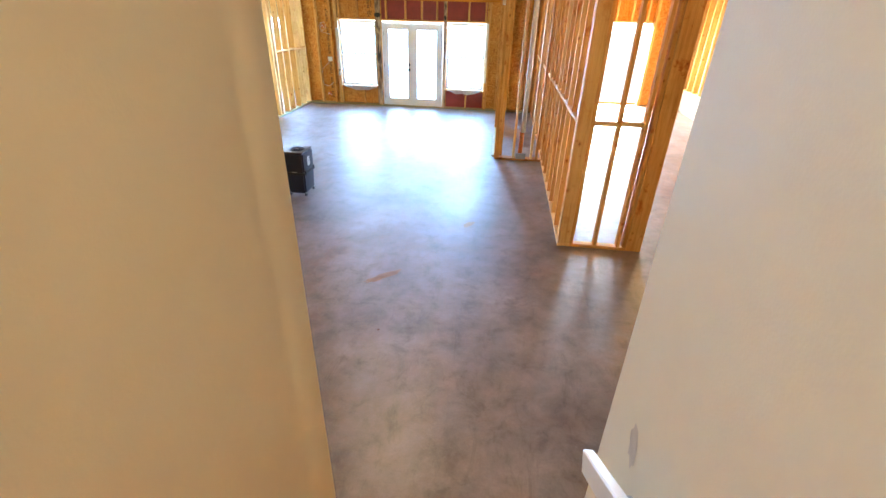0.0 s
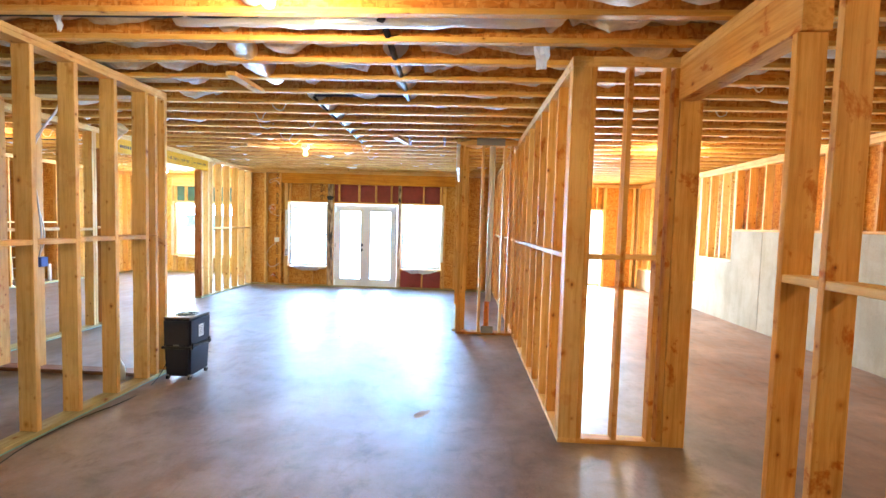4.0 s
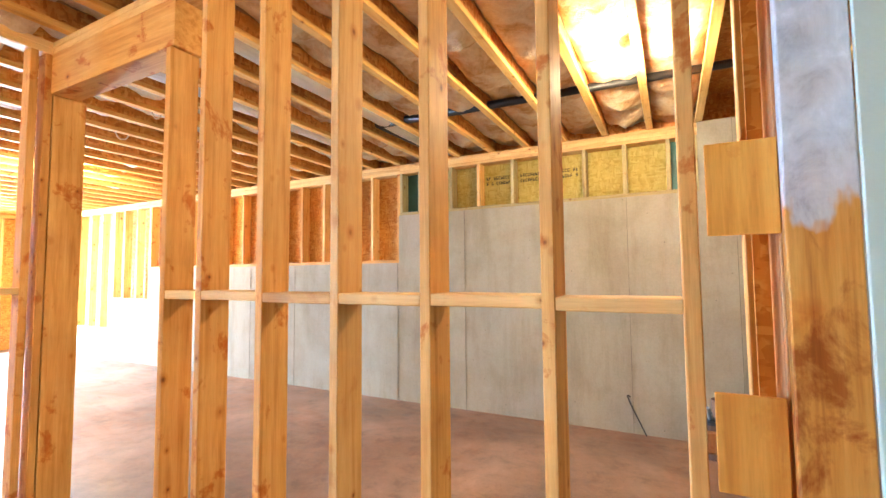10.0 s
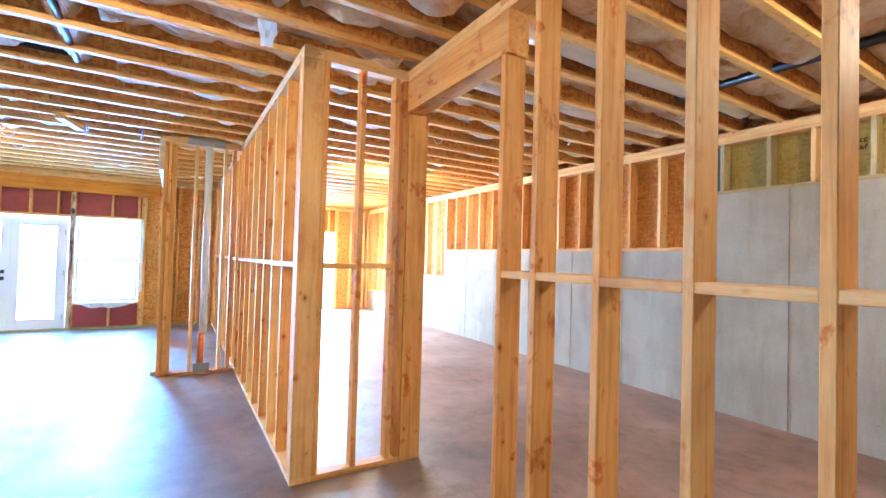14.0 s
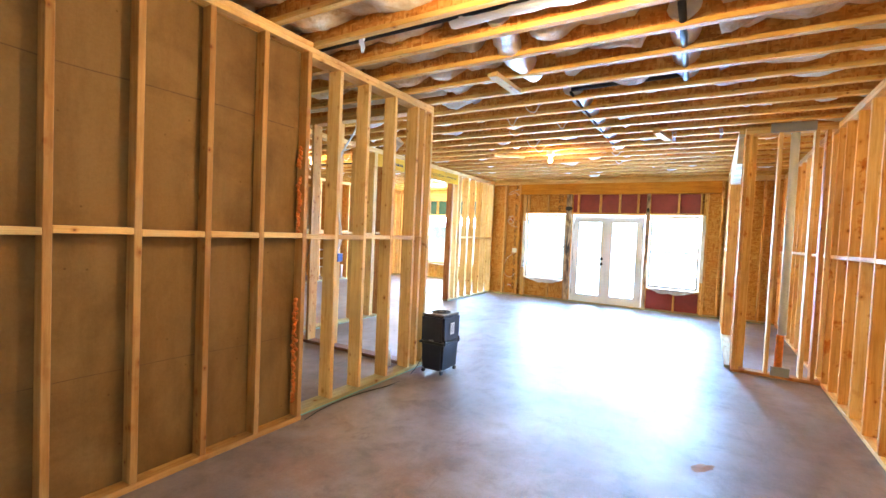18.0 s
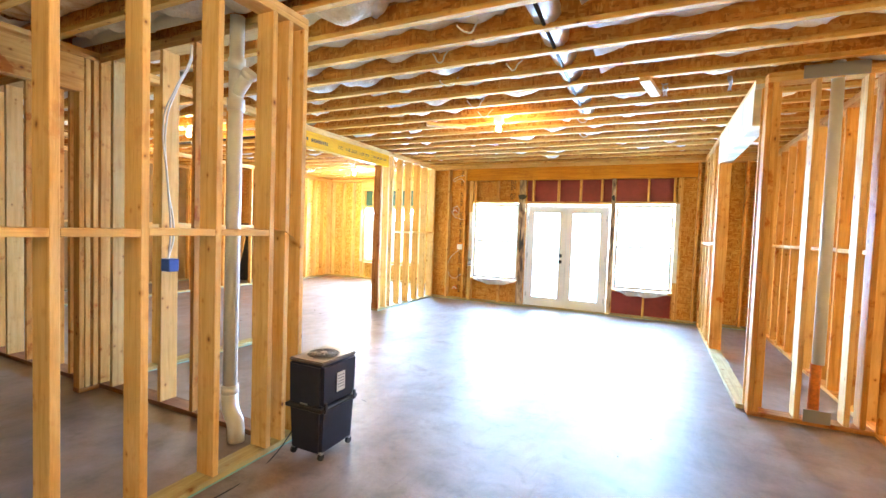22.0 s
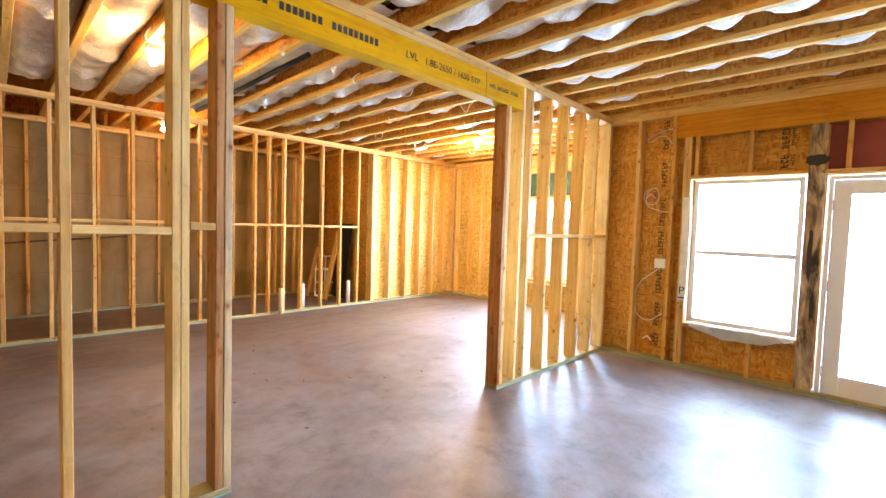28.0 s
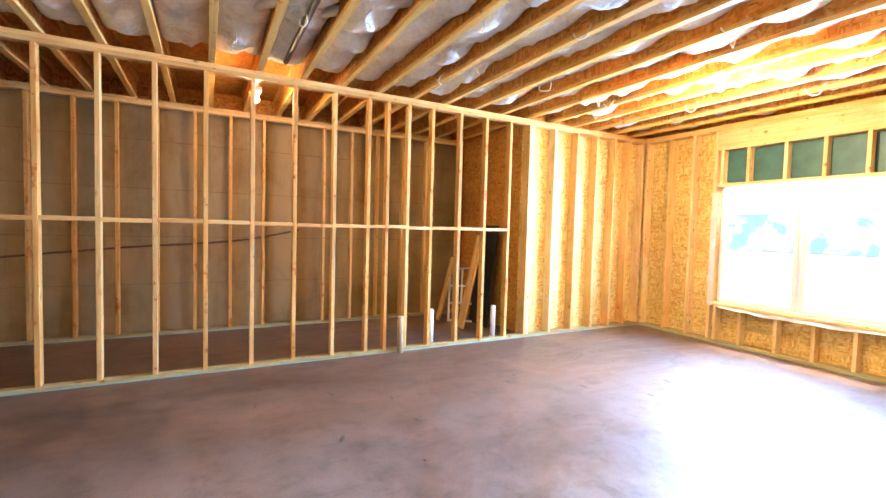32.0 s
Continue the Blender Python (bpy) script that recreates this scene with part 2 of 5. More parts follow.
def concrete(name, light, dark):
    """Cast concrete: soft clouds, faint streaks of lime, small air holes."""
    m, nt, b = material(name)
    v = coords(nt, (1, 1, 1), False)
    cloud = node(nt, "ShaderNodeTexNoise", Scale=1.3, Detail=8.0, Roughness=0.62, Distortion=0.4)
    streak = node(nt, "ShaderNodeTexNoise", Scale=2.4, Detail=6.0, Roughness=0.7)
    grain = node(nt, "ShaderNodeTexNoise", Scale=60.0, Detail=4.0, Roughness=0.7)
    hole = node(nt, "ShaderNodeTexVoronoi", Scale=9.0)
    nt.links.new(v, cloud.inputs["Vector"])
    nt.links.new(coords(nt, (2.2, 2.2, 0.35), False), streak.inputs["Vector"])
    nt.links.new(v, grain.inputs["Vector"])
    nt.links.new(v, hole.inputs["Vector"])
    col = ramp(nt, cloud.outputs[0], [(0.36, dark), (0.56, light)])
    col = mix(nt, col, ramp(nt, streak.outputs[0], [(0.36, (0.80, 0.76, 0.70)), (0.50, (1, 1, 1)), (0.70, (1.10, 1.10, 1.10))]), 0.6, "MULTIPLY")
    col = mix(nt, col, ramp(nt, grain.outputs[0], [(0.35, (0.84, 0.82, 0.80)), (0.6, (1, 1, 1))]), 0.5, "MULTIPLY")
    col = mix(nt, col, ramp(nt, hole.outputs["Distance"], [(0.035, (0.55, 0.5, 0.45)), (0.07, (1, 1, 1))]), 0.8, "MULTIPLY")
    nt.links.new(col, b.inputs["Base Color"])
    b.inputs["Roughness"].default_value = 0.85
    b.inputs["Specular IOR Level"].default_value = 0.25
    bump(nt, b, grain.outputs[0], 0.3, 0.004)
    return m


DRYWALL = plaster("painted_drywall", (0.73, 0.655, 0.485), stain=0.05)
# drywall with its shade put in as a pale green tint
DRYWALL_SHADED = plaster("shaded_drywall", (0.55, 0.62, 0.50), stain=0.06)
CONCRETE = concrete("cast_concrete", (0.375, 0.335, 0.255), (0.31, 0.27, 0.195))
CONCRETE_DARK = concrete("stained_tan_concrete", (0.41, 0.268, 0.122), (0.30, 0.185, 0.075))
# stained concrete, its brown deepened to carry the stairside shade
CONCRETE_BROWN = concrete("shaded_brown_concrete", (0.265, 0.155, 0.062), (0.175, 0.095, 0.036))
PLY = lumber_material("plywood", (0.86, 0.43, 0.085), (0.78, 0.35, 0.055), (0.66, 0.26, 0.035), knots=False)
KRAFT = plaster("kraft_paper", (0.48, 0.29, 0.14), 0.75, 0.35, 12.0, 0.3)
SEAL = plaster("teal_foam_gasket", (0.20, 0.44, 0.40), 0.7, 0.2, 9.0)
RED = plaster("dark_red_sheathing", (0.32, 0.04, 0.034), 0.55, 0.3, 4.0)
TEAL = plaster("teal_house_wrap", (0.05, 0.16, 0.15), 0.5, 0.35, 5.0)
WHITE = plaster("white_vinyl", (0.80, 0.79, 0.76), 0.4, 0.04)
BLACK = plaster("black_plastic", (0.012, 0.012, 0.014), 0.45, 0.2, 20.0, 0.05)
NAVY = plaster("dark_navy_plastic", (0.011, 0.013, 0.032), 0.40, 0.2, 20.0, 0.05)
PVC = plaster("white_pipe_plastic", (0.72, 0.71, 0.68), 0.35, 0.12, 6.0, 0.02)
GREY = plaster("grey_metal_plate", (0.30, 0.31, 0.32), 0.4, 0.15)
ORANGE = plaster("orange_foam", (0.75, 0.20, 0.03), 0.7, 0.4, 25.0, 0.6)
BLUE = plaster("blue_plastic_box", (0.03, 0.10, 0.45), 0.4, 0.1)

PANEL = plaster("brown_grey_metal", (0.11, 0.085, 0.068), 0.35, 0.25, 8.0, 0.05)
WRAP = plaster("white_house_wrap", (0.72, 0.70, 0.66), 0.6, 0.2, 9.0, 0.3)
WIRE = plaster("white_wire", (0.74, 0.70, 0.62), 0.45, 0.15, 20.0, 0.02)
INK = plaster("dark_ink", (0.035, 0.03, 0.025), 0.7, 0.3, 9.0)
FADED_INK = plaster("faded_brown_ink", (0.13, 0.065, 0.026), 0.8, 0.5, 14.0)
CREAM = plaster("cream_plastic", (0.62, 0.45, 0.26), 0.5, 0.2, 9.0)
BROWN = plaster("brown_canvas", (0.16, 0.07, 0.035), 0.8, 0.35, 15.0, 0.4)
JOINT = plaster("dark_concrete_joint", (0.25, 0.205, 0.145), 0.85, 0.4, 9.0)
JOINT_TAN = plaster("tan_concrete_joint", (0.26, 0.17, 0.075), 0.85, 0.4, 9.0)
JOINT_BROWN = plaster("brown_concrete_joint", (0.16, 0.085, 0.035), 0.85, 0.4, 9.0)
SMEAR = plaster("dry_clay_smear", (0.30, 0.16, 0.09), 0.8, 0.3, 9.0)
BOARD = lumber_material("stained_wide_board", (0.90, 0.47, 0.11), (0.80, 0.36, 0.065), (0.50, 0.17, 0.03))
nt, b = BOARD.node_tree, BOARD.node_tree.nodes["Principled BSDF"]
under = b.inputs["Base Color"].links[0].from_socket
sep = nt.nodes.new("ShaderNodeSeparateXYZ")
nt.links.new(coords(nt, (1, 1, 1), False), sep.inputs[0])
n1 = node(nt, "ShaderNodeTexNoise", Scale=3.0, Detail=3.0, Roughness=0.5)
nt.links.new(coords(nt, (4.5, 4.5, 2.0), False), n1.inputs["Vector"])
edge = nt.nodes.new("ShaderNodeMath")
edge.operation = "MULTIPLY_ADD"
edge.inputs[1].default_value = 0.30
nt.links.new(n1.outputs[0], edge.inputs[0])
nt.links.new(sep.outputs[2], edge.inputs[2])
spray = ramp(nt, edge.outputs[0], [(0.30, (0, 0, 0)), (0.325, (0.80, 0.80, 0.80)), (0.50, (0.95, 0.95, 0.95))])
n2 = node(nt, "ShaderNodeTexNoise", Scale=9.0, Detail=6.0, Roughness=0.65, Distortion=0.6)
nt.links.new(coords(nt, (1, 1, 0.6), False), n2.inputs["Vector"])
under = mix(nt, under, mix(nt, under, (0.50, 0.24, 0.10), 1.0, "MULTIPLY"), ramp(nt, n2.outputs[0], [(0.52, (0, 0, 0)), (0.64, (0.85, 0.85, 0.85))]))
n7 = node(nt, "ShaderNodeTexNoise", Scale=13.0, Detail=7.0, Roughness=0.7, Distortion=0.5)
nt.links.new(coords(nt, (1, 1, 0.7), False), n7.inputs["Vector"])
veil = ramp(nt, n7.outputs[0], [(0.33, (0.40, 0.40, 0.39)), (0.47, (0.56, 0.57, 0.55)), (0.60, (0.66, 0.67, 0.65)), (0.70, (0.80, 0.81, 0.80))])
nt.links.new(mix(nt, under, veil, spray), b.inputs["Base Color"])
FOIL, nt, b = material("crumpled_foil")
b.inputs["Metallic"].default_value, b.inputs["Roughness"].default_value = 0.7, 0.30
b.inputs["Base Color"].default_value = (0.88, 0.88, 0.88, 1)
n1 = node(nt, "ShaderNodeTexNoise", Scale=28.0, Detail=4.0)
bump(nt, b, n1.outputs[0], 0.6, 0.02)

# concrete slab: trowelled, sealed in patches, with stains and scuffs
FLOOR, nt, b = material("trowelled_slab")
v = coords(nt, (1, 1, 1), False)
n1 = node(nt, "ShaderNodeTexNoise", Scale=0.8, Detail=9.0, Roughness=0.62, Distortion=0.5)
n2 = node(nt, "ShaderNodeTexNoise", Scale=4.5, Detail=7.0, Roughness=0.68, Distortion=0.3)
n3 = node(nt, "ShaderNodeTexNoise", Scale=70.0, Detail=4.0, Roughness=0.7)
n4 = node(nt, "ShaderNodeTexNoise", Scale=1.9, Detail=6.0, Roughness=0.72, Distortion=0.2)
for n in (n1, n2, n3, n4):
    nt.links.new(v, n.inputs["Vector"])
n5 = node(nt, "ShaderNodeTexNoise", Scale=0.55, Detail=7.0, Roughness=0.7, Distortion=0.9)
n6 = node(nt, "ShaderNodeTexNoise", Scale=1.0, Detail=5.0, Roughness=0.75, Distortion=1.2)
nt.links.new(v, n5.inputs["Vector"])
nt.links.new(coords(nt, (5.0, 1.6, 1), False), n6.inputs["Vector"])
col = ramp(nt, n1.outputs[0], [(0.32, (0.135, 0.103, 0.091)), (0.5, (0.213, 0.169, 0.152)), (0.68, (0.298, 0.244, 0.224))])
col = mix(nt, col, ramp(nt, n2.outputs[0], [(0.33, (0.55, 0.50, 0.47)), (0.46, (0.92, 0.90, 0.88)), (0.62, (1.18, 1.18, 1.20))]), 0.8, "MULTIPLY")
col = mix(nt, col, ramp(nt, n4.outputs[0], [(0.29, (0.45, 0.38, 0.33)), (0.41, (1, 1, 1))]), 0.7, "MULTIPLY")
col = mix(nt, col, ramp(nt, n5.outputs[0], [(0.36, (0.92, 0.70, 0.56)), (0.47, (1, 0.97, 0.95)), (0.62, (1.0, 1.03, 1.10))]), 0.8, "MULTIPLY")
col = mix(nt, col, ramp(nt, n6.outputs[0], [(0.34, (0.66, 0.62, 0.60)), (0.44, (1, 1, 1)), (0.66, (1.12, 1.12, 1.14))]), 0.6, "MULTIPLY")
col = mix(nt, col, ramp(nt, n3.outputs[0], [(0.36, (0.72, 0.70, 0.68)), (0.6, (1, 1, 1))]), 0.35, "MULTIPLY")
# slab tint: pinker, lighter east of the stud wall; shade painted brown towards storage
sep = nt.nodes.new("ShaderNodeSeparateXYZ")
nt.links.new(v, sep.inputs[0])
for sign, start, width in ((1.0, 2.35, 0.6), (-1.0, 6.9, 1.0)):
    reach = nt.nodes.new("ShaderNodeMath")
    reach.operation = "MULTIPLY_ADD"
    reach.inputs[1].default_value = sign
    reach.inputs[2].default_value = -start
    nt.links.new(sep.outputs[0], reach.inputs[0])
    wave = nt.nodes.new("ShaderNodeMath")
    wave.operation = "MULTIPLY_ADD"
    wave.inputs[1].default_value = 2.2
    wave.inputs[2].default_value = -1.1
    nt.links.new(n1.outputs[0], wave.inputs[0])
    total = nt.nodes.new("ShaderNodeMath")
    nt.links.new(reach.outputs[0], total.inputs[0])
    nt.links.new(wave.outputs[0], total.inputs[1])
    zone_tint = mix(nt, col, (1.32, 1.02, 0.80) if sign > 0 else (0.70, 0.54, 0.42), 1.0, "MULTIPLY")
    col = mix(nt, col, zone_tint, ramp(nt, total.outputs[0], [(0.0, (0, 0, 0)), (width, (1, 1, 1))]))
nt.links.new(col, b.inputs["Base Color"])
rr = mix(nt, ramp(nt, n2.outputs[0], [(0.32, (0.32, 0.32, 0.32)), (0.66, (0.58, 0.58, 0.58))]), ramp(nt, n6.outputs[0], [(0.36, (0.30, 0.30, 0.30)), (0.60, (0.62, 0.62, 0.62))]), 0.5)
nt.links.new(rr, b.inputs["Roughness"])
b.inputs["Specular IOR Level"].default_value = 0.6
bump(nt, b, n3.outputs[0], 0.08, 0.002)

CREAM_BOARD = plaster("cream_board", (0.84, 0.72, 0.52), 0.7, 0.42, 4.0)
STAINED_PALE = lumber_material("grey_stained_lumber", (0.78, 0.56, 0.30), (0.66, 0.46, 0.25), (0.30, 0.24, 0.19))
GROUND = plaster("pale_gravel", (0.62, 0.62, 0.58), 0.9, 0.2, 3.0, 0.4)
STAINED, nt, b = material("stained_grey_lumber")
n1 = node(nt, "ShaderNodeTexNoise", Scale=1.0, Detail=6.0, Roughness=0.65, Distortion=0.7)
nt.links.new(coords(nt, (9, 9, 2.6)), n1.inputs["Vector"])
nt.links.new(ramp(nt, n1.outputs[0], [(0.36, (0.02, 0.017, 0.015)), (0.47, (0.26, 0.16, 0.09)), (0.58, (0.52, 0.36, 0.20)), (0.70, (0.74, 0.68, 0.58))]), b.inputs["Base Color"])
b.inputs["Roughness"].default_value = 0.7
bump(nt, b, n1.outputs[0], 0.2, 0.004)
# emissive sheet: glare and pale haze are put into its own glow
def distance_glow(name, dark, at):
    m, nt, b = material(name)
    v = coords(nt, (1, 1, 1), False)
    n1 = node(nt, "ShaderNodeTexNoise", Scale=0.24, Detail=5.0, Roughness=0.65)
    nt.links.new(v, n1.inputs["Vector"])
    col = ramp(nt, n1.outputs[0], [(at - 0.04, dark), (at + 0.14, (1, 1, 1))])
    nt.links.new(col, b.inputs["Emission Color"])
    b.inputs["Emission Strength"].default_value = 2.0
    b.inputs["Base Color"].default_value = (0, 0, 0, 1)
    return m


HAZE = distance_glow("glowing_distance", (0.85, 0.97, 1.0), 0.40)
HAZE_TREES = distance_glow("glowing_hazy_trees", (0.12, 0.28, 0.31), 0.50)

GLASS, nt, b = material("clear_glass")
b.inputs["Transmission Weight"].default_value = 1.0
b.inputs["Roughness"].default_value = 0.0
b.inputs["IOR"].default_value = 1.45

# insulation batts: crinkled white and kraft facing
def batt_material(name, stops):
    m, nt, b = material(name)
    v = coords(nt, (1, 1, 1), False)
    n1 = node(nt, "ShaderNodeTexNoise", Scale=3.4, Detail=8.0, Roughness=0.66, Distortion=0.6)
    nt.links.new(v, n1.inputs["Vector"])
    n3 = node(nt, "ShaderNodeTexNoise", Scale=26.0, Detail=5.0, Roughness=0.7)
    nt.links.new(v, n3.inputs["Vector"])
    col = ramp(nt, n1.outputs[0], stops)
    col = mix(nt, col, ramp(nt, n3.outputs[0], [(0.35, (0.80, 0.76, 0.70)), (0.58, (1, 1, 1))]), 0.6, "MULTIPLY")
    nt.links.new(col, b.inputs["Base Color"])
    b.inputs["Roughness"].default_value = 0.82
    b.inputs["Specular IOR Level"].default_value = 0.25
    n2 = node(nt, "ShaderNodeTexVoronoi", Scale=8.0)
    warp = node(nt, "ShaderNodeTexNoise", Scale=6.0, Detail=5.0, Roughness=0.7)
    nt.links.new(v, warp.inputs["Vector"])
    nt.links.new(mix(nt, v, warp.outputs["Color"], 0.35), n2.inputs["Vector"])
    bump(nt, b, n2.outputs["Distance"], 0.5, 0.03)
    return m


BATT = batt_material("white_insulation_facing", [(0.26, (0.56, 0.40, 0.24)), (0.34, (0.74, 0.63, 0.48)), (0.42, (0.86, 0.81, 0.73)), (0.56, (0.92, 0.90, 0.85))])
BATT_KRAFT = batt_material("kraft_insulation_facing", [(0.28, (0.42, 0.21, 0.085)), (0.39, (0.62, 0.38, 0.19)), (0.50, (0.77, 0.61, 0.42)), (0.64, (0.87, 0.79, 0.67))])

GLOW, nt, b = material("lit_bulb")
b.inputs["Emission Color"].default_value = (1.0, 0.82, 0.50, 1)
b.inputs["Emission Strength"].default_value = 40.0

# ---------------------------------------------------------------- mesh helpers


def mesh_of(bm, name, *materials):
    me = bpy.data.meshes.new(name)
    bm.to_mesh(me)
    bm.free()
    for m in materials:
        me.materials.append(m)
    return me


def part(name, bm, mat, parent=None, label=""):
    ob = new(name, mesh_of(bm, name, mat) if isinstance(bm, bmesh.types.BMesh) else bm)
    if parent:
        ob.parent = parent
    return tagged(ob, label)


def add_box(bm, x0, x1, y0, y1, z0, z1, slot=0, bevel=0.0):
    r = bmesh.ops.create_cube(bm, size=1.0)
    vs = r["verts"]
    for q in vs:
        q.co = Vector(((x0 + x1) / 2 + q.co.x * (x1 - x0), (y0 + y1) / 2 + q.co.y * (y1 - y0), (z0 + z1) / 2 + q.co.z * (z1 - z0)))
    fs = {f for q in vs for f in q.link_faces}
    for f in fs:
        f.material_index = slot
    if bevel:
        es = list({e for q in vs for e in q.link_edges})
        bmesh.ops.bevel(bm, geom=es, offset=bevel, segments=1, affect="EDGES")


def box_bm(x0, x1, y0, y1, z0, z1, bevel=0.0):
    bm = bmesh.new()
    add_box(bm, x0, x1, y0, y1, z0, z1, 0, bevel)
    return bm


def tube_bm(points, radius, sides=12):
    """A round pipe through points, with mitred bends and closed ends."""
    bm = bmesh.new()
    pts = [Vector(p) for p in points]
    rings = []
    for i, p in enumerate(pts):
        a = (pts[i] - pts[i - 1]).normalized() if i else (pts[1] - pts[0]).normalized()
        c = (pts[i + 1] - pts[i]).normalized() if i + 1 < len(pts) else a
        way = (a + c).normalized() if (a + c).length > 1e-4 else a
        side = way.orthogonal().normalized() if not rings else (last - way * last.dot(way)).normalized()
        last = side
        up = way.cross(side)
        k = 1 / max(0.5, math.sqrt((1 + a.dot(c)) / 2))
        rings.append([bm.verts.new(p + radius * (k if i and i + 1 < len(pts) else 1) * (math.cos(t) * side + math.sin(t) * up))
                      for t in (2 * math.pi * s / sides for s in range(sides))])
    for r0, r1 in zip(rings, rings[1:]):
        for s in range(sides):
            f = bm.faces.new((r0[s], r0[(s + 1) % sides], r1[(s + 1) % sides], r1[s]))
            f.smooth = True
    bm.faces.new(list(reversed(rings[0])))
    bm.faces.new(rings[-1])
    return bm


CACHE = {}


def lumber(name, x0, x1, y0, y1, z0, z1, mat=None, parent=None, label="", bevel=0.003):
    """A board between two corners. Its own z runs along its length, so that the grain does."""
    mat = mat or WOOD
    size = Vector((x1 - x0, y1 - y0, z1 - z0))
    axis = max(range(3), key=lambda k: size[k])
    turn = (Matrix.Rotation(radians(90), 4, "Y"), Matrix.Rotation(radians(-90), 4, "X"), Matrix.Identity(4))[axis]
    loc = turn.to_3x3().inverted() @ size
    key = (name, round(abs(loc.x), 3), round(abs(loc.y), 3), round(abs(loc.z), 3), mat.name)
    if key not in CACHE:
        a, c, d = abs(loc.x) / 2, abs(loc.y) / 2, abs(loc.z) / 2
        CACHE[key] = mesh_of(box_bm(-a, a, -c, c, -d, d, min(bevel, a / 3, c / 3)), name, mat)
    ob = new(name, CACHE[key])
    ob.matrix_world = Matrix.Translation(((x0 + x1) / 2, (y0 + y1) / 2, (z0 + z1) / 2)) @ turn
    if parent:
        ob.parent = parent
    return tagged(ob, label)


def frame_wall(name, label, kind="structure", category="wall"):
    return tagged(new(name), label, category, "", kind)


def stud_wall(wall, axis, face, depth, a, b_, studs, mat=None, block=None, top=H, bottom=0.0, plate=None, tops=2, bottom_plate=True):
    """Plates, studs and a row of blocks in a wall that runs along an axis from a to b_, with its faces at face and face + depth."""
    f0, f1 = sorted((face, face + depth))
    mat = mat or WOOD

    def put(n, u0, u1, z0, z1, m, lab="", inset=0.0):
        if axis == "y":
            return lumber(n, f0 + inset, f1 - inset, u0, u1, z0, z1, m, wall, lab)
        return lumber(n, u0, u1, f0 + inset, f1 - inset, z0, z1, m, wall, lab)

    if bottom_plate:
        put("bottom_plate", a, b_, bottom, bottom + PL, plate or mat)
        if plate is TREATED:
            put("sill_seal", a + 0.001, b_ - 0.001, bottom - 0.001, bottom + 0.007, SEAL, "teal foam sill gasket", -0.007)
    for k in range(tops):
        put("top_plate", a, b_, top - PL * (k + 1), top - PL * k, WOOD_PALE)
    z0, z1 = bottom + (PL if bottom_plate else 0), top - PL * tops
    for s in studs:
        put("stud", s - ST / 2, s + ST / 2, z0, z1, mat if random.random() < 0.7 else WOOD_PALE, inset=0.001)
    if block:
        row = sorted(studs)
        for s, e in zip(row, row[1:]):
            if 0.15 < e - s < 0.62:
                dz = random.uniform(-0.006, 0.006)
                put("block", s + ST / 2, e - ST / 2, block + dz, block + PL + dz, WOOD_PALE, inset=0.002)


def rows(a, b_, step=0.4064, ends=True):
    out = []
    s = a + ST / 2
    while s < b_ - 0.1:
        out.append(s)
        s += step
    out.append(b_ - ST / 2)
    return out


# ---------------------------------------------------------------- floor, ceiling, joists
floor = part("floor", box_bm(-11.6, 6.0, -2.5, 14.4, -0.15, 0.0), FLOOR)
tagged(floor, "smooth grey-brown trowelled concrete slab with stains", "floor", "", "structure")

JOIST0, JSTEP, JH = 4.88, 0.4085, 0.302
JY = [JOIST0 + JSTEP * k for k in range(-12, 23)]
WELL = (-0.38, 1.19, 0.75)     # stairwell: x from, x to, and its front edge in y
bm = bmesh.new()
for y in JY:
    for x0, x1 in (((-11.3, WELL[0]), (WELL[1], 5.66)) if y < WELL[2] else ((-11.3, 5.66),)):
        add_box(bm, x0, x1, y - 0.029, y + 0.029, H + 0.001, H + PL, 0, 0.003)
        add_box(bm, x0, x1, y - 0.029, y + 0.029, H + JH - PL, H + JH, 0)
        add_box(bm, x0, x1, y - 0.006, y + 0.006, H + PL, H + JH - PL, 1)
for x0, x1, y0, y1 in ((-11.6, 6.0, WELL[2], 14.5), (-11.6, WELL[0], -2.5, WELL[2]), (WELL[1], 6.0, -2.5, WELL[2])):
    add_box(bm, x0, x1, y0, y1, H + JH + 0.002, H + JH + 0.03, 2)
add_box(bm, -0.38, 1.19, 0.72, 0.75, H, H + 3.0, 2)
ceiling = new("ceiling", mesh_of(bm, "ceiling", JOIST, OSB_WEB, OSB))
for x0, x1, y0, y1 in ((-11.5, -11.46, -2.3, 12.2), (5.665, 5.69, -2.3, 14.3), (-9.4, -4.85, 14.27, 14.3), (3.0, 5.7, 14.27, 14.3), (-4.88, 3.0, 12.395, 12.42), (-11.5, -9.3, 11.96, 11.99), (-9.36, -9.33, 11.9, 14.3), (-4.88, -4.85, 12.4, 14.3), (2.99, 3.02, 12.4, 14.3)):
    tagged(part("rim_board", box_bm(x0, x1, y0, y1, H + 0.002, H + JH + 0.001), OSB_WEB), "strand board rim closing the joist ends", "rim board", "", "structure")
tagged(part("stairwell_ceiling", box_bm(-0.4, 1.2, -2.5, 0.78, H + 3.0, H + 3.05), DRYWALL), "white drywall ceiling over the stairs", "ceiling", "", "structure")
tagged(ceiling, "exposed wooden I-joists under a strand board subfloor", "ceiling", "", "structure")

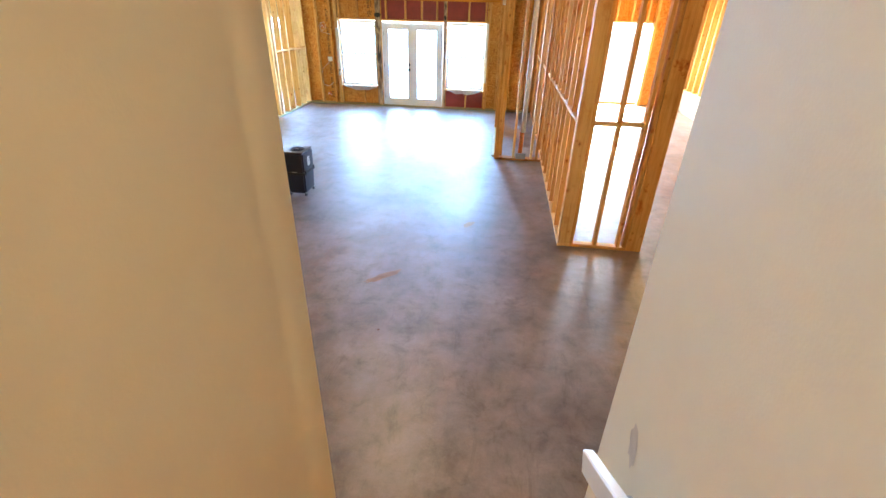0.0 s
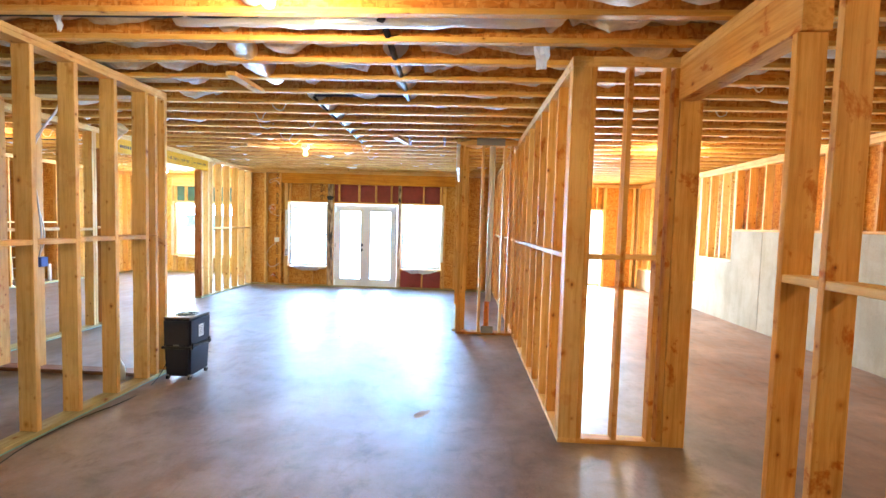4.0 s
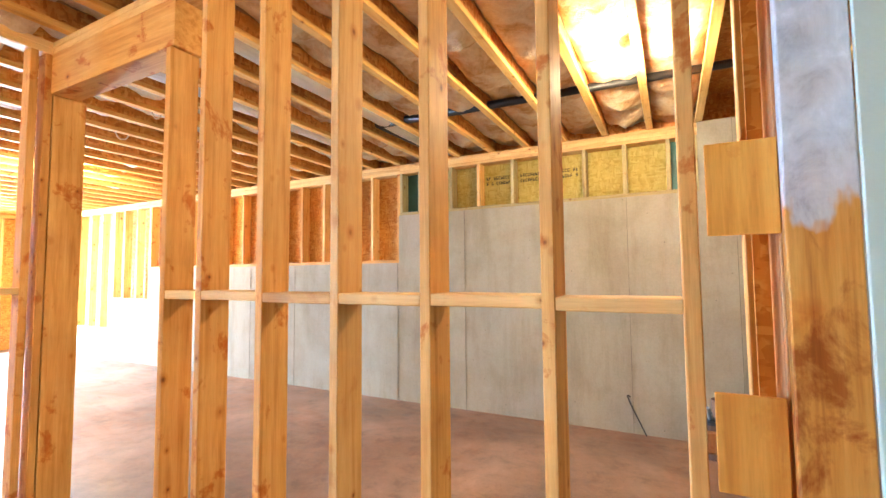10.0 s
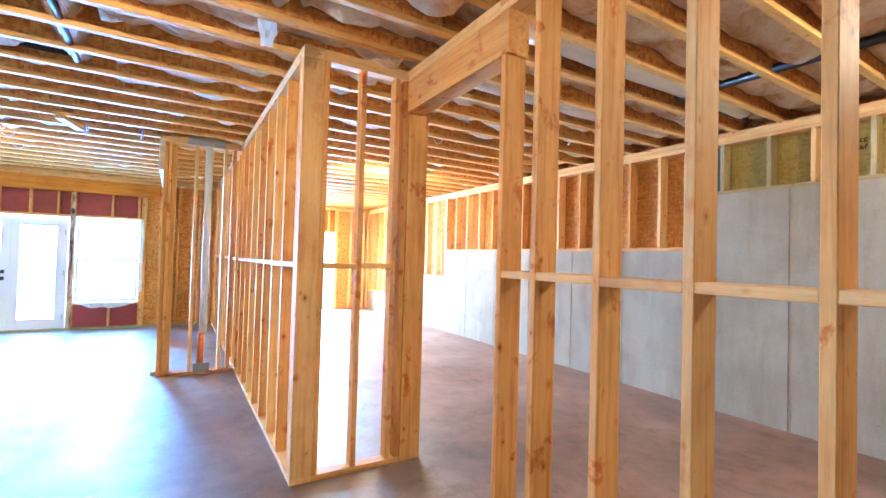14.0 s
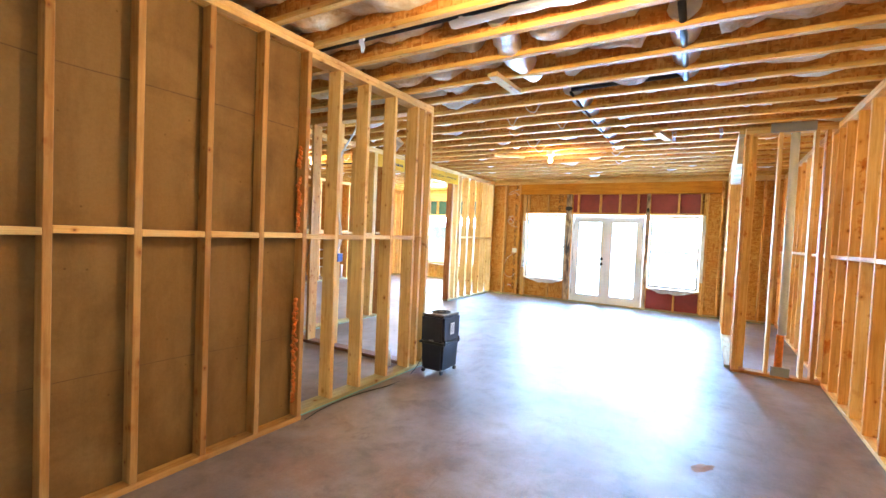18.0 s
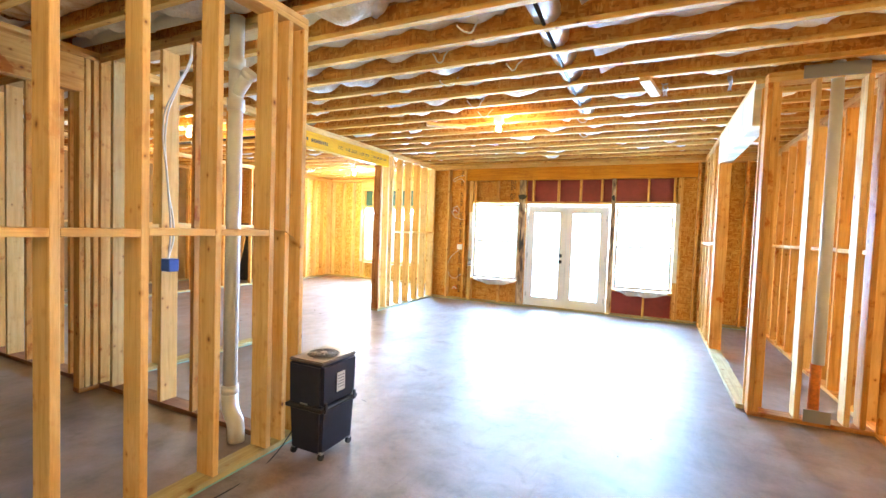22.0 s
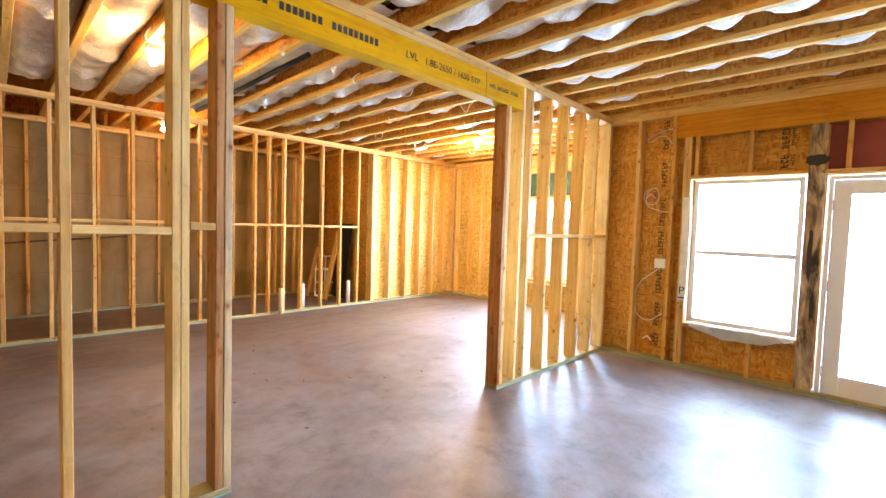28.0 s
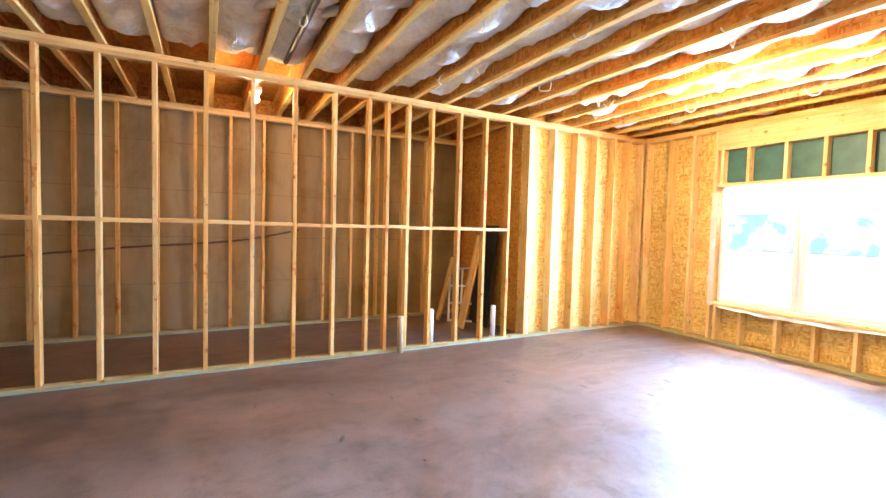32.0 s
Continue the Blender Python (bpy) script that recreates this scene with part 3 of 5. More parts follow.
# insulation between the joists: pillows of facing that sag unevenly, pinched where they are stapled
def batt_strip(y, x0, x1, mat, label, seed, bare=(), base=0.168, low=0.085):
    """One bay's batt from x0 to x1; bare stretches lie high up against the subfloor."""
    rnd = random.Random(seed)
    knots, x = [x0], x0
    while x < x1:
        x += rnd.uniform(0.30, 0.75)
        knots.append(x)
    depth = [rnd.uniform(0.25, 1.0) for _ in knots]
    nx, ny = max(8, int((x1 - x0) / 0.05)), 10
    verts, k = [], 0
    for i in range(nx + 1):
        x = x0 + (x1 - x0) * i / nx
        while k + 2 < len(knots) and x > knots[k + 1]:
            k += 1
        u = (x - knots[k]) / max(0.05, knots[k + 1] - knots[k])
        lobe = (1.0 - abs(2.0 * min(1.0, max(0.0, u)) - 1.0) ** 2.4) * (0.75 + 0.5 * u)
        high = any(c <= x <= d for c, d in bare)
        for j in range(ny + 1):
            w = j / ny
            belly = (4 * w * (1 - w)) ** 0.6
            n = noise.fractal(Vector((x * 2.6, y * 3.1 + w * 1.4, 0)), 1.0, 2.0, 5)
            fold = abs(noise.noise(Vector((x * 9.0, y * 7.0 + w * 2.5, 3))))
            ridge = 1.0 - 2.0 * abs(noise.noise(Vector((x * 5.2 + w * 1.5, y * 3.7 + w * 2.2, 7))))
            sag = 0.02 + low * depth[k] * lobe + 0.035 * n + 0.03 * ridge
            z = H + base - belly * sag - 0.016 * fold + 0.022 * noise.noise(Vector((x * 4.0, w * 2, y)))
            if high:
                z = H + 0.235 - 0.025 * belly * (1 + n) - 0.01 * fold
            verts.append((x, y + 0.009 + w * (JSTEP - 0.018), min(z, H + JH - 0.03)))
    faces = []
    for i in range(nx):
        for j in range(ny):
            q = i * (ny + 1) + j
            faces.append((q, q + 1, q + ny + 2, q + ny + 1))
    me = bpy.data.meshes.new("insulation_batt")
    me.from_pydata(verts, [], faces)
    me.shade_smooth()
    me.materials.append(mat)
    batt = tagged(new("insulation_batt", me), label, "insulation", "ceiling batts")
    for j, off in ((0, -0.003), (ny, 0.003)):
        rim = [verts[i * (ny + 1) + j] for i in range(nx + 1)]
        strip = [(x, q + off, z + 0.02) for x, q, z in rim] + [(x, q + off * 0.6, z - 0.008 - 0.03 * abs(noise.noise(Vector((x * 5, q, 2))))) for x, q, z in rim]
        fl = bpy.data.meshes.new("facing_flange")
        fl.from_pydata(strip, [], [(i, i + 1, nx + 2 + i, nx + 1 + i) for i in range(nx)])
        fl.materials.append(KRAFT)
        part("facing_flange", fl, None, batt, "brown kraft paper edge stapled to the joist")


for k, y in enumerate(JY[3:]):
    batt_strip(y, -9.24 if y > 3.9 else -11.45, -4.87, BATT, "sagging white insulation batt between two ceiling joists", 100 + k, (), 0.178, 0.12)
    hall = [(-1.38, -0.90)] if 5.85 < y < 9.3 else [(-1.48, -1.02), (-0.32, 0.14)] if y > 4.4 and y < 5.85 else [(-1.6, 1.2)] if 4.0 < y < 4.2 else []
    high = (0.180, 0.12) if y > 5.2 else (0.160, 0.125)
    batt_strip(y, -4.85, 1.95, BATT_KRAFT if y < 5.2 else BATT, "crinkled brown-faced insulation batt between two ceiling joists", 200 + k, hall, *high)
    batt_strip(y, 1.97, 5.66, BATT_KRAFT if y < 4.6 else BATT, "crinkled brown-faced insulation batt between two ceiling joists", 300 + k,
               [(2.2, 5.4)] if 3.5 < y < 3.75 or 4.4 < y < 4.6 else [])

# ---------------------------------------------------------------- shell

def wall_sheet(name, axis, at, thick, a, b_, z0, z1, holes, mat, label):
    """A sheet along x or y with openings right through it."""
    us = sorted({a, b_, *(h[0] for h in holes), *(h[1] for h in holes)})
    zs = sorted({z0, z1, *(h[2] for h in holes), *(h[3] for h in holes)})
    bm = bmesh.new()
    for u0, u1 in zip(us, us[1:]):
        z = None
        for w0, w1 in zip(zs, zs[1:]):
            inside = any(h[0] <= (u0 + u1) / 2 <= h[1] and h[2] <= (w0 + w1) / 2 <= h[3] for h in holes)
            if inside:
                continue
            if axis == "x":
                add_box(bm, u0, u1, at, at + thick, w0, w1)
            else:
                add_box(bm, at, at + thick, u0, u1, w0, w1)
    bmesh.ops.remove_doubles(bm, verts=bm.verts, dist=0.0005)
    return tagged(part(name, bm, mat), label, "wall", "", "structure")


D6 = 0.14
WY = 12.25          # inner face of the window wall's studs
NORTH_HOLES = [(-3.86, -2.86, 0.50, 2.10), (-2.73, -1.11, 0.0, 2.09), (-1.03, -0.03, 0.50, 2.10)]
wall_sheet("wall_north", "x", WY + D6, 0.02, -4.88, 3.0, 0, H, NORTH_HOLES, OSB, "strand board sheathing with two windows and a double door")
ROOM_HOLES = [(-8.04, -6.17, 0.54, 2.08)]
wall_sheet("wall_room_north", "x", 14.12 + D6, 0.02, -9.35, -4.88, 0, H, ROOM_HOLES, OSB_LIT, "bright strand board sheathing around a wide window")
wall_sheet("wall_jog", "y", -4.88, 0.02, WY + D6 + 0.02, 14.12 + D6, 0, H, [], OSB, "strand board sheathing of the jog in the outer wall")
wall_sheet("wall_west_sheathed", "y", -9.20 - D6 - 0.02, 0.02, 11.85, 14.12 + D6 + 0.02, 0, H, [], OSB_LIT, "strand board sheathing behind the studs")
wall_sheet("wall_storage_end", "x", 11.95, 0.02, -11.3, -9.35, 0, H, [], OSB, "dark strand board sheathing at the storage room's end")
wall_sheet("wall_west", "y", -11.5, 0.2, -2.5, 12.0, 0, H, [], CONCRETE_DARK, "stained cast concrete foundation wall")
wall_sheet("wall_far_north", "x", 14.12 + D6, 0.02, 3.0, 5.9, 0, H, [(3.12, 4.46, 0.05, 2.17)], OSB, "strand board sheathing round a bright opening")
wall_sheet("wall_far_jog", "y", 3.0, 0.02, WY + D6 + 0.02, 14.12 + D6, 0, H, [], OSB, "strand board sheathing of the far jog")
wall_sheet("wall_south", "x", -2.5, 0.2, -11.6, 6.0, 0, H + 3.0, [], CONCRETE, "plain cast concrete wall behind the stairs")

# east foundation wall, stepping down
bm = bmesh.new()
for y0, y1, z in ((-2.3, 1.22, H), (1.22, 4.46, 2.25), (4.46, 9.74, 1.665), (9.74, 10.93, 1.10), (10.93, 14.12, 0.53)):
    add_box(bm, 5.46, 5.69, y0, y1, 0, z)
wall_east = tagged(part("wall_east", bm, CONCRETE), "cast concrete foundation wall stepping down, with form joints", "wall", "", "structure")
wall_sheet("wall_east_sheathing", "y", 5.64, 0.02, 1.22, 9.74, 0.1, H, [], OSB, "strand board sheathing above the concrete")
wall_sheet("wall_east_far_sheathing", "y", 5.64, 0.02, 9.742, 14.2, 0.1, H, [], OSB_LIT, "strand board sheathing above the concrete")

# outside: a pale terrace and ground, and glowing sheets for the glaring distance
ground = part("ground", box_bm(-300, 300, 14.5, 420, -0.5, -0.3), GROUND)
tagged(ground, "sunlit pale ground outside the windows", "ground", "", "structure")
for name, x0, x1, m, lab in (("backdrop", -24, 80, HAZE, "self-glowing sheet for bright sky and distance"), ("backdrop", -110, -24, HAZE_TREES, "self-glowing sheet for bluish trees in the distance")):
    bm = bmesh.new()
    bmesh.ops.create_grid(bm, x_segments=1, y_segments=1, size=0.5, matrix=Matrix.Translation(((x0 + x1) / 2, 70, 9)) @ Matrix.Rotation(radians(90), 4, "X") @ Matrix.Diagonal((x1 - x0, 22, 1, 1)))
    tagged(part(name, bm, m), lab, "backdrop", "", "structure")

# ---------------------------------------------------------------- framed walls
w = frame_wall("wall_north_framing", "pine studs and header of the outer wall round windows and door")
stud_wall(w, "x", WY, D6, -4.88, 1.27, [-4.86, -4.45, 0.62, 1.0, 1.24], WOOD, plate=TREATED)
lumber("header", -4.03, 0.28, WY + 0.002, WY + 0.09, 2.56, H - 2 * PL, GLULAM, w, "orange laminated beam over the windows")
for x, m in ((-4.06, WOOD), (0.31, WOOD)):
    lumber("stud", x - ST / 2, x + ST / 2, WY, WY + D6, PL, H - 2 * PL, m, w)
for x in (-3.93, -3.89, 0.01, 0.05):
    lumber("jack_stud", x - ST / 2, x + ST / 2, WY + 0.001, WY + D6, PL, 2.56, WOOD if x > -3 else WOOD_PALE, w)

lumber("window_plate", -3.87, -2.86, WY, WY + D6, 2.10, 2.138, WOOD, w)
lumber("door_plate", -2.77, -1.11, WY, WY + D6, 2.092, 2.13, WOOD, w)
lumber("window_plate", -1.03, -0.01, WY, WY + D6, 2.10, 2.138, WOOD, w)
lumber("window_sill", -3.87, -2.86, WY, WY + D6, 0.462, 0.50, WOOD, w)
lumber("window_sill", -1.03, -0.01, WY, WY + D6, 0.462, 0.50, WOOD, w)
for x in (-3.82, -3.33, -2.585, -2.085, -1.665, -1.28, -0.48, -0.06):
    lumber("cripple", x - ST / 2, x + ST / 2, WY, WY + 0.089, 2.138, 2.56, WOOD, w)
for x in (-3.25, -0.48):
    lumber("cripple", x - ST / 2, x + ST / 2, WY, WY + 0.089, PL, 0.462, WOOD, w)
for x0, x1 in ((-2.865, -2.735), (-1.105, -1.035)):
    lumber("flat_stud", x0, x1, WY + 0.0, WY + 0.036, PL, 2.56, STAINED, w, "weathered stud with black stains")
for x0, x1, z0, z1 in ((-2.73, -1.11, 2.135, 2.56), (-1.03, -0.03, 2.142, 2.56), (-1.03, -0.03, 0.04, 0.46)):
    part("sheathing", box_bm(x0, x1, WY + 0.128, WY + 0.137, z0, z1), RED, w, "dark red sheathing board")

w = frame_wall("wall_room_framing", "yellow-lit pine studs of the room's outer walls")
stud_wall(w, "x", 14.12, D6, -9.20, -4.9, [-9.17, -8.78, -8.42, -8.10, -6.11, -5.7, -5.3, -4.92], WOOD_LIT, plate=TREATED)
lumber("header", -8.08, -6.13, 14.122, 14.25, 2.56, H - 2 * PL, WOOD_LIT, w)
lumber("sill", -8.06, -6.15, 14.11, 14.25, 0.50, 0.538, WOOD_LIT, w)
lumber("lintel_plate", -8.06, -6.15, 14.12, 14.25, 2.085, 2.123, WOOD_LIT, w)
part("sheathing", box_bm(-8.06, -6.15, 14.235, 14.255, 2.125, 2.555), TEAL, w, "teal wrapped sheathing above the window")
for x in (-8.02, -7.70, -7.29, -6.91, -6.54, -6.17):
    lumber("cripple", x - ST / 2, x + ST / 2, 14.125, 14.225, 2.123, 2.56, WOOD_LIT, w)
    lumber("cripple", x - ST / 2, x + ST / 2, 14.125, 14.25, PL, 0.50, WOOD_LIT, w)
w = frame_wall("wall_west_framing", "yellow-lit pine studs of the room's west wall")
stud_wall(w, "y", -9.20, -D6, 11.85, 14.12, [11.88, 11.92, 12.31, 12.72, 13.10, 13.47, 13.79, 14.09], WOOD_LIT, plate=TREATED)

w = frame_wall("wall_partition_west", "open pine stud partition in front of the storage room")
stud_wall(w, "y", -9.20, -0.089, 4.3, 11.85, [4.48, 4.88, 5.28, 5.68, 6.08, 6.49, 6.89, 7.295, 7.70, 8.10, 8.50, 8.897, 9.297, 9.67, 9.89, 10.14, 10.44, 10.82, 11.19, 11.56], WOOD, block=1.41, plate=TREATED)
w = frame_wall("wall_storage_framing", "pine stud wall in front of the concrete foundation")
stud_wall(w, "y", -11.0, -0.089, 3.0, 11.9, [3.1 + 0.4064 * k for k in range(21)] + [11.88], WOOD, plate=TREATED)

w = frame_wall("wall_beam", "pine stud wall with a yellow beam over a wide opening")
stud_wall(w, "y", -4.92, 0.14, 5.76, 7.735, [5.79, 6.22, 6.64, 7.052, 7.468, 7.508], WOOD_PALE, block=1.41, plate=TREATED)
lumber("jack_stud", -4.92, -4.78, 7.650, 7.690, PL, 2.60, WOOD_DARK, w)
lumber("jack_stud", -4.92, -4.78, 7.694, 7.733, PL, 2.60, STAINED_PALE, w, "pale stud with grey stains")
lumber("block", -4.818, -4.778, 7.53, 7.648, 1.435, 1.473, WOOD_PALE, w)
for y in (7.545, 7.63):
    part("nail_head", tube_bm([(-4.779, y, 1.452), (-4.775, y, 1.452)], 0.004, 8), GREY, w)
lumber("jack_stud", -4.92, -4.78, 10.085, 10.123, PL, 2.60, WOOD_DARK, w)
stud_wall(w, "y", -4.92, 0.14, 10.085, 12.25, [10.36, 10.50, 10.84, 11.18, 11.54, 11.87, 12.22], WOOD_LIT, block=1.41, plate=TREATED)
lumber("jack_stud", -4.92, -4.78, 10.126, 10.164, PL, 2.60, WOOD_PALE, w)
for k in range(2):
    lumber("top_plate", -4.92, -4.78, 7.735, 10.085, H - PL * (k + 1), H - PL * k, WOOD_PALE, w)
lumber("beam", -4.915, -4.785, 7.53, 10.338, 2.60, H - 2 * PL, LVL, w, "yellow laminated veneer beam with printed lettering")

w = frame_wall("wall_bath", "pine stud wall with a doorway and plumbing")
stud_wall(w, "x", 5.62, 0.14, -9.1, -2.72, [-4.75, -4.71, -4.53, -4.27, -3.875, -3.487, -2.78, -5.2, -5.6, -6.0, -6.4, -6.8, -7.2, -7.6, -8.0, -8.4, -8.8], WOOD, plate=PLATE_DARK)
w = frame_wall("wall_bath_return", "pine stud wall with a headed doorway beside the bath")
for k in range(2):
    lumber("top_plate", -4.78, -4.69, 3.6, 5.615, H - PL * (k + 1), H - PL * k, WOOD, w)
lumber("header", -4.778, -4.692, 4.42, 5.50, 2.53, H - 2 * PL, WOOD, w)
for y in (5.585, 5.525, 4.39, 4.0, 3.62):
    lumber("stud", -4.779, -4.691, y - ST / 2, y + ST / 2, PL, H - 2 * PL, WOOD, w)
for y in (5.48, 4.44):
    lumber("jack_stud", -4.779, -4.691, y - ST / 2, y + ST / 2, PL, 2.53, WOOD, w)
lumber("bottom_plate", -4.78, -4.69, 5.46, 5.615, 0, PL, WOOD_DARK, w)
lumber("bottom_plate", -4.78, -4.69, 3.6, 4.46, 0, PL, WOOD_DARK, w)

w = frame_wall("wall_partition", "pine stud partition beside the dehumidifier")
stud_wall(w, "y", -2.55, -D6, 3.985, 5.79, [4.005, 4.364, 4.72, 5.118, 5.50, 5.63, 5.77], WOOD_PALE, block=1.41, plate=TREATED)

w = frame_wall("wall_stair_side", "pine stud wall in front of brown concrete")
stud_wall(w, "y", -2.48, -0.089, 1.1, 3.98, [1.12, 1.63, 2.03, 2.424, 2.809, 3.20, 3.579, 3.957], WOOD_SHADED, block=1.41, plate=WOOD_SHADED)
tagged(part("concrete_return", box_bm(-2.78, -2.573, 1.1, 3.96, 0, H), CONCRETE_BROWN), "stained concrete wall with form joints, browned for shade", "wall", "", "structure")

w = frame_wall("wall_closet", "long pine stud wall with a corner post")
stud_wall(w, "y", 1.275, D6, 4.66, 7.94, [4.68, 4.72, 4.76, 5.16, 5.56, 5.97, 6.37, 6.78, 7.19, 7.6, 7.92], WOOD, block=1.41, plate=WOOD_PALE)
stud_wall(w, "y", 1.275, D6, 7.94, 12.25, rows(8.2, 12.2), WOOD, block=1.41)
w = frame_wall("wall_closet_end", "short pine stud wall beside a doorway")
stud_wall(w, "x", 4.66, 0.089, 1.415, 2.05, [1.434, 1.70, 1.96, 2.03], WOOD, block=1.41)
lumber("jack_stud", 2.055, 2.22, 4.66, 4.698, 0, 2.58, WOOD, w)
lumber("king_stud", 2.055, 2.19, 4.70, 4.78, 0, H - 2 * PL, WOOD, w)

w = frame_wall("wall_right", "pine stud wall beside the doorway")
stud_wall(w, "y", 2.04, D6, 1.265, 3.565, [1.428, 1.772, 2.158, 2.524, 2.900, 3.268], WOOD, block=1.405)
lumber("jack_stud", 2.04, 2.18, 3.506, 3.544, PL, 2.58, WOOD, w)
for k in range(2):
    lumber("top_plate", 2.04, 2.18, 3.565, 4.78, H - PL * (k + 1), H - PL * k, WOOD_PALE, w)
lumber("header", 2.04, 2.18, 3.485, 4.66, 2.58, H - 2 * PL, WOOD, w)
lumber("block", 2.042, 2.178, 3.287, 3.506, 1.405, 1.443, WOOD_PALE, w)

w = frame_wall("wall_chase", "pine posts and header of the closet opening")
stud_wall(w, "x", 7.94, 0.14, 0.44, 1.27, [0.46, 0.50, 0.78, 1.10, 1.20], WOOD, plate=WOOD_DARK)
lumber("post", 0.43, 0.57, 8.085, 8.122, PL, H - 2 * PL, WOOD, w)
lumber("post", 0.375, 0.515, 10.27, 10.35, PL, 2.50, WOOD, w)
lumber("header", 0.376, 0.514, 8.125, 10.40, 2.50, H - 2 * PL, CREAM_BOARD, w, "cream header board with brown stains")
for k in range(2):
    lumber("top_plate", 0.376, 0.514, 8.085, 10.44, H - PL * (k + 1), H - PL * k, CREAM_BOARD if k else WOOD_PALE, w)
stud_wall(w, "y", 0.376, 0.14, 10.441, 12.25, [10.47, 10.80, 11.0, 11.4, 11.8, 12.2], WOOD, block=1.41, tops=2, top=H - 0.0005)
lumber("bottom_plate", 0.376, 0.514, 8.085, 10.44, 0, PL, TREATED, w)

w = frame_wall("wall_east_framing", "pine studs above the concrete foundation")
stud_wall(w, "y", 5.48, 0.14, 1.22, 4.46, [1.24, 1.463, 1.847, 2.232, 2.616, 2.994, 3.399, 3.75, 4.178, 4.44], TREATED, bottom=2.25, tops=3)
for y0, y1 in ((1.26, 1.44), (4.20, 4.42)):
    part("sheathing", box_bm(5.62, 5.635, y0, y1, 2.29, H - 3 * PL), TEAL, w, "teal wrapped sheathing")
stud_wall(w, "y", 5.48, 0.14, 4.46, 9.74, rows(4.46, 9.74), WOOD, bottom=1.665, tops=3)
stud_wall(w, "y", 5.48, 0.14, 9.74, 10.93, rows(9.74, 10.93), WOOD_LIT, bottom=1.10, tops=3)
stud_wall(w, "y", 5.48, 0.14, 10.93, 14.12, rows(10.93, 14.12), WOOD_LIT, bottom=0.53, tops=3)
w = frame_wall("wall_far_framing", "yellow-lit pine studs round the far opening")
stud_wall(w, "x", 14.12, D6, 3.02, 5.47, [3.05, 3.10, 4.48, 4.52, 4.93, 5.33, 5.45], WOOD_LIT, bottom_plate=False)
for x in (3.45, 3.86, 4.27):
    lumber("cripple", x - ST / 2, x + ST / 2, 14.125, 14.255, 2.21, H - 2 * PL, WOOD_LIT, w)
lumber("lintel_plate", 3.12, 4.46, 14.122, 14.257, 2.172, 2.21, WOOD_LIT, w)

# ---------------------------------------------------------------- stair and its walls
SX0, SX1 = -0.178, 1.0
tagged(part("wall_stair_left", box_bm(SX0 - 0.12, SX0, -2.3, 1.18, 0, H + 3.0, 0.004), DRYWALL), "cream painted drywall beside the stairs", "wall", "", "structure")
tagged(part("wall_stair_right", box_bm(SX1, SX1 + 0.12, -2.3, 1.185, 0, H + 3.0, 0.004), DRYWALL), "cream painted drywall beside the stairs", "wall", "", "structure")
tagged(part("wall_stair_back", box_bm(-2.78, SX0 - 0.12, 0.96, 1.08, 0, H), DRYWALL), "plain drywall beside the stairs", "wall", "", "structure")
stairs = tagged(new("stairs"), "wooden basement stairs between drywall walls", "stairs", "", "structure")
for k in range(9):
    y1 = 1.10 - 0.265 * k
    part("tread", box_bm(SX0, SX1, y1 - 0.29, y1 + 0.02, 0.185 * (k + 1) - 0.03, 0.185 * (k + 1), 0.004), PLY, stairs)
    part("riser", box_bm(SX0, SX1, y1 - 0.02, y1 - 0.001, 0.185 * k, 0.185 * (k + 1) - 0.03), PLY, stairs)

# ---------------------------------------------------------------- windows and door


def window_unit(name, x0, x1, z0, z1, y, label, rail=True):
    e = tagged(new(name), label, "window", "", "structure")
    fr = bmesh.new()
    t = 0.045
    for a in ((x0, x0 + t, z0, z1), (x1 - t, x1, z0, z1), (x0 + t, x1 - t, z0, z0 + t), (x0 + t, x1 - t, z1 - t, z1)):
        add_box(fr, a[0], a[1], y, y + 0.09, a[2], a[3], 0, 0.004)
    part("window_frame", fr, WHITE, e)
    zm = (z0 + z1) / 2
    if rail:
        part("meeting_rail", box_bm(x0 + t, x1 - t, y + 0.01, y + 0.06, zm - 0.024, zm + 0.024, 0.003), WHITE, e)
    for k, (a, c) in enumerate(((z0 + t, zm), (zm, z1 - t))):
        p = part("pane", box_bm(x0 + t, x1 - t, y + 0.036 + 0.01 * k, y + 0.042 + 0.01 * k, a, c), GLASS, e)
        p.visible_shadow = False
    return e


window_unit("window_1", -3.84, -2.88, 0.52, 2.08, WY + 0.06, "white vinyl single-hung window in a rough opening")
window_unit("window_2", -1.01, -0.05, 0.52, 2.08, WY + 0.06, "white vinyl single-hung window in a rough opening")
window_unit("window_3", -8.02, -7.12, 0.56, 2.06, 14.17, "bright white vinyl window", False)
window_unit("window_4", -7.09, -6.19, 0.56, 2.06, 14.17, "bright white vinyl window", False)

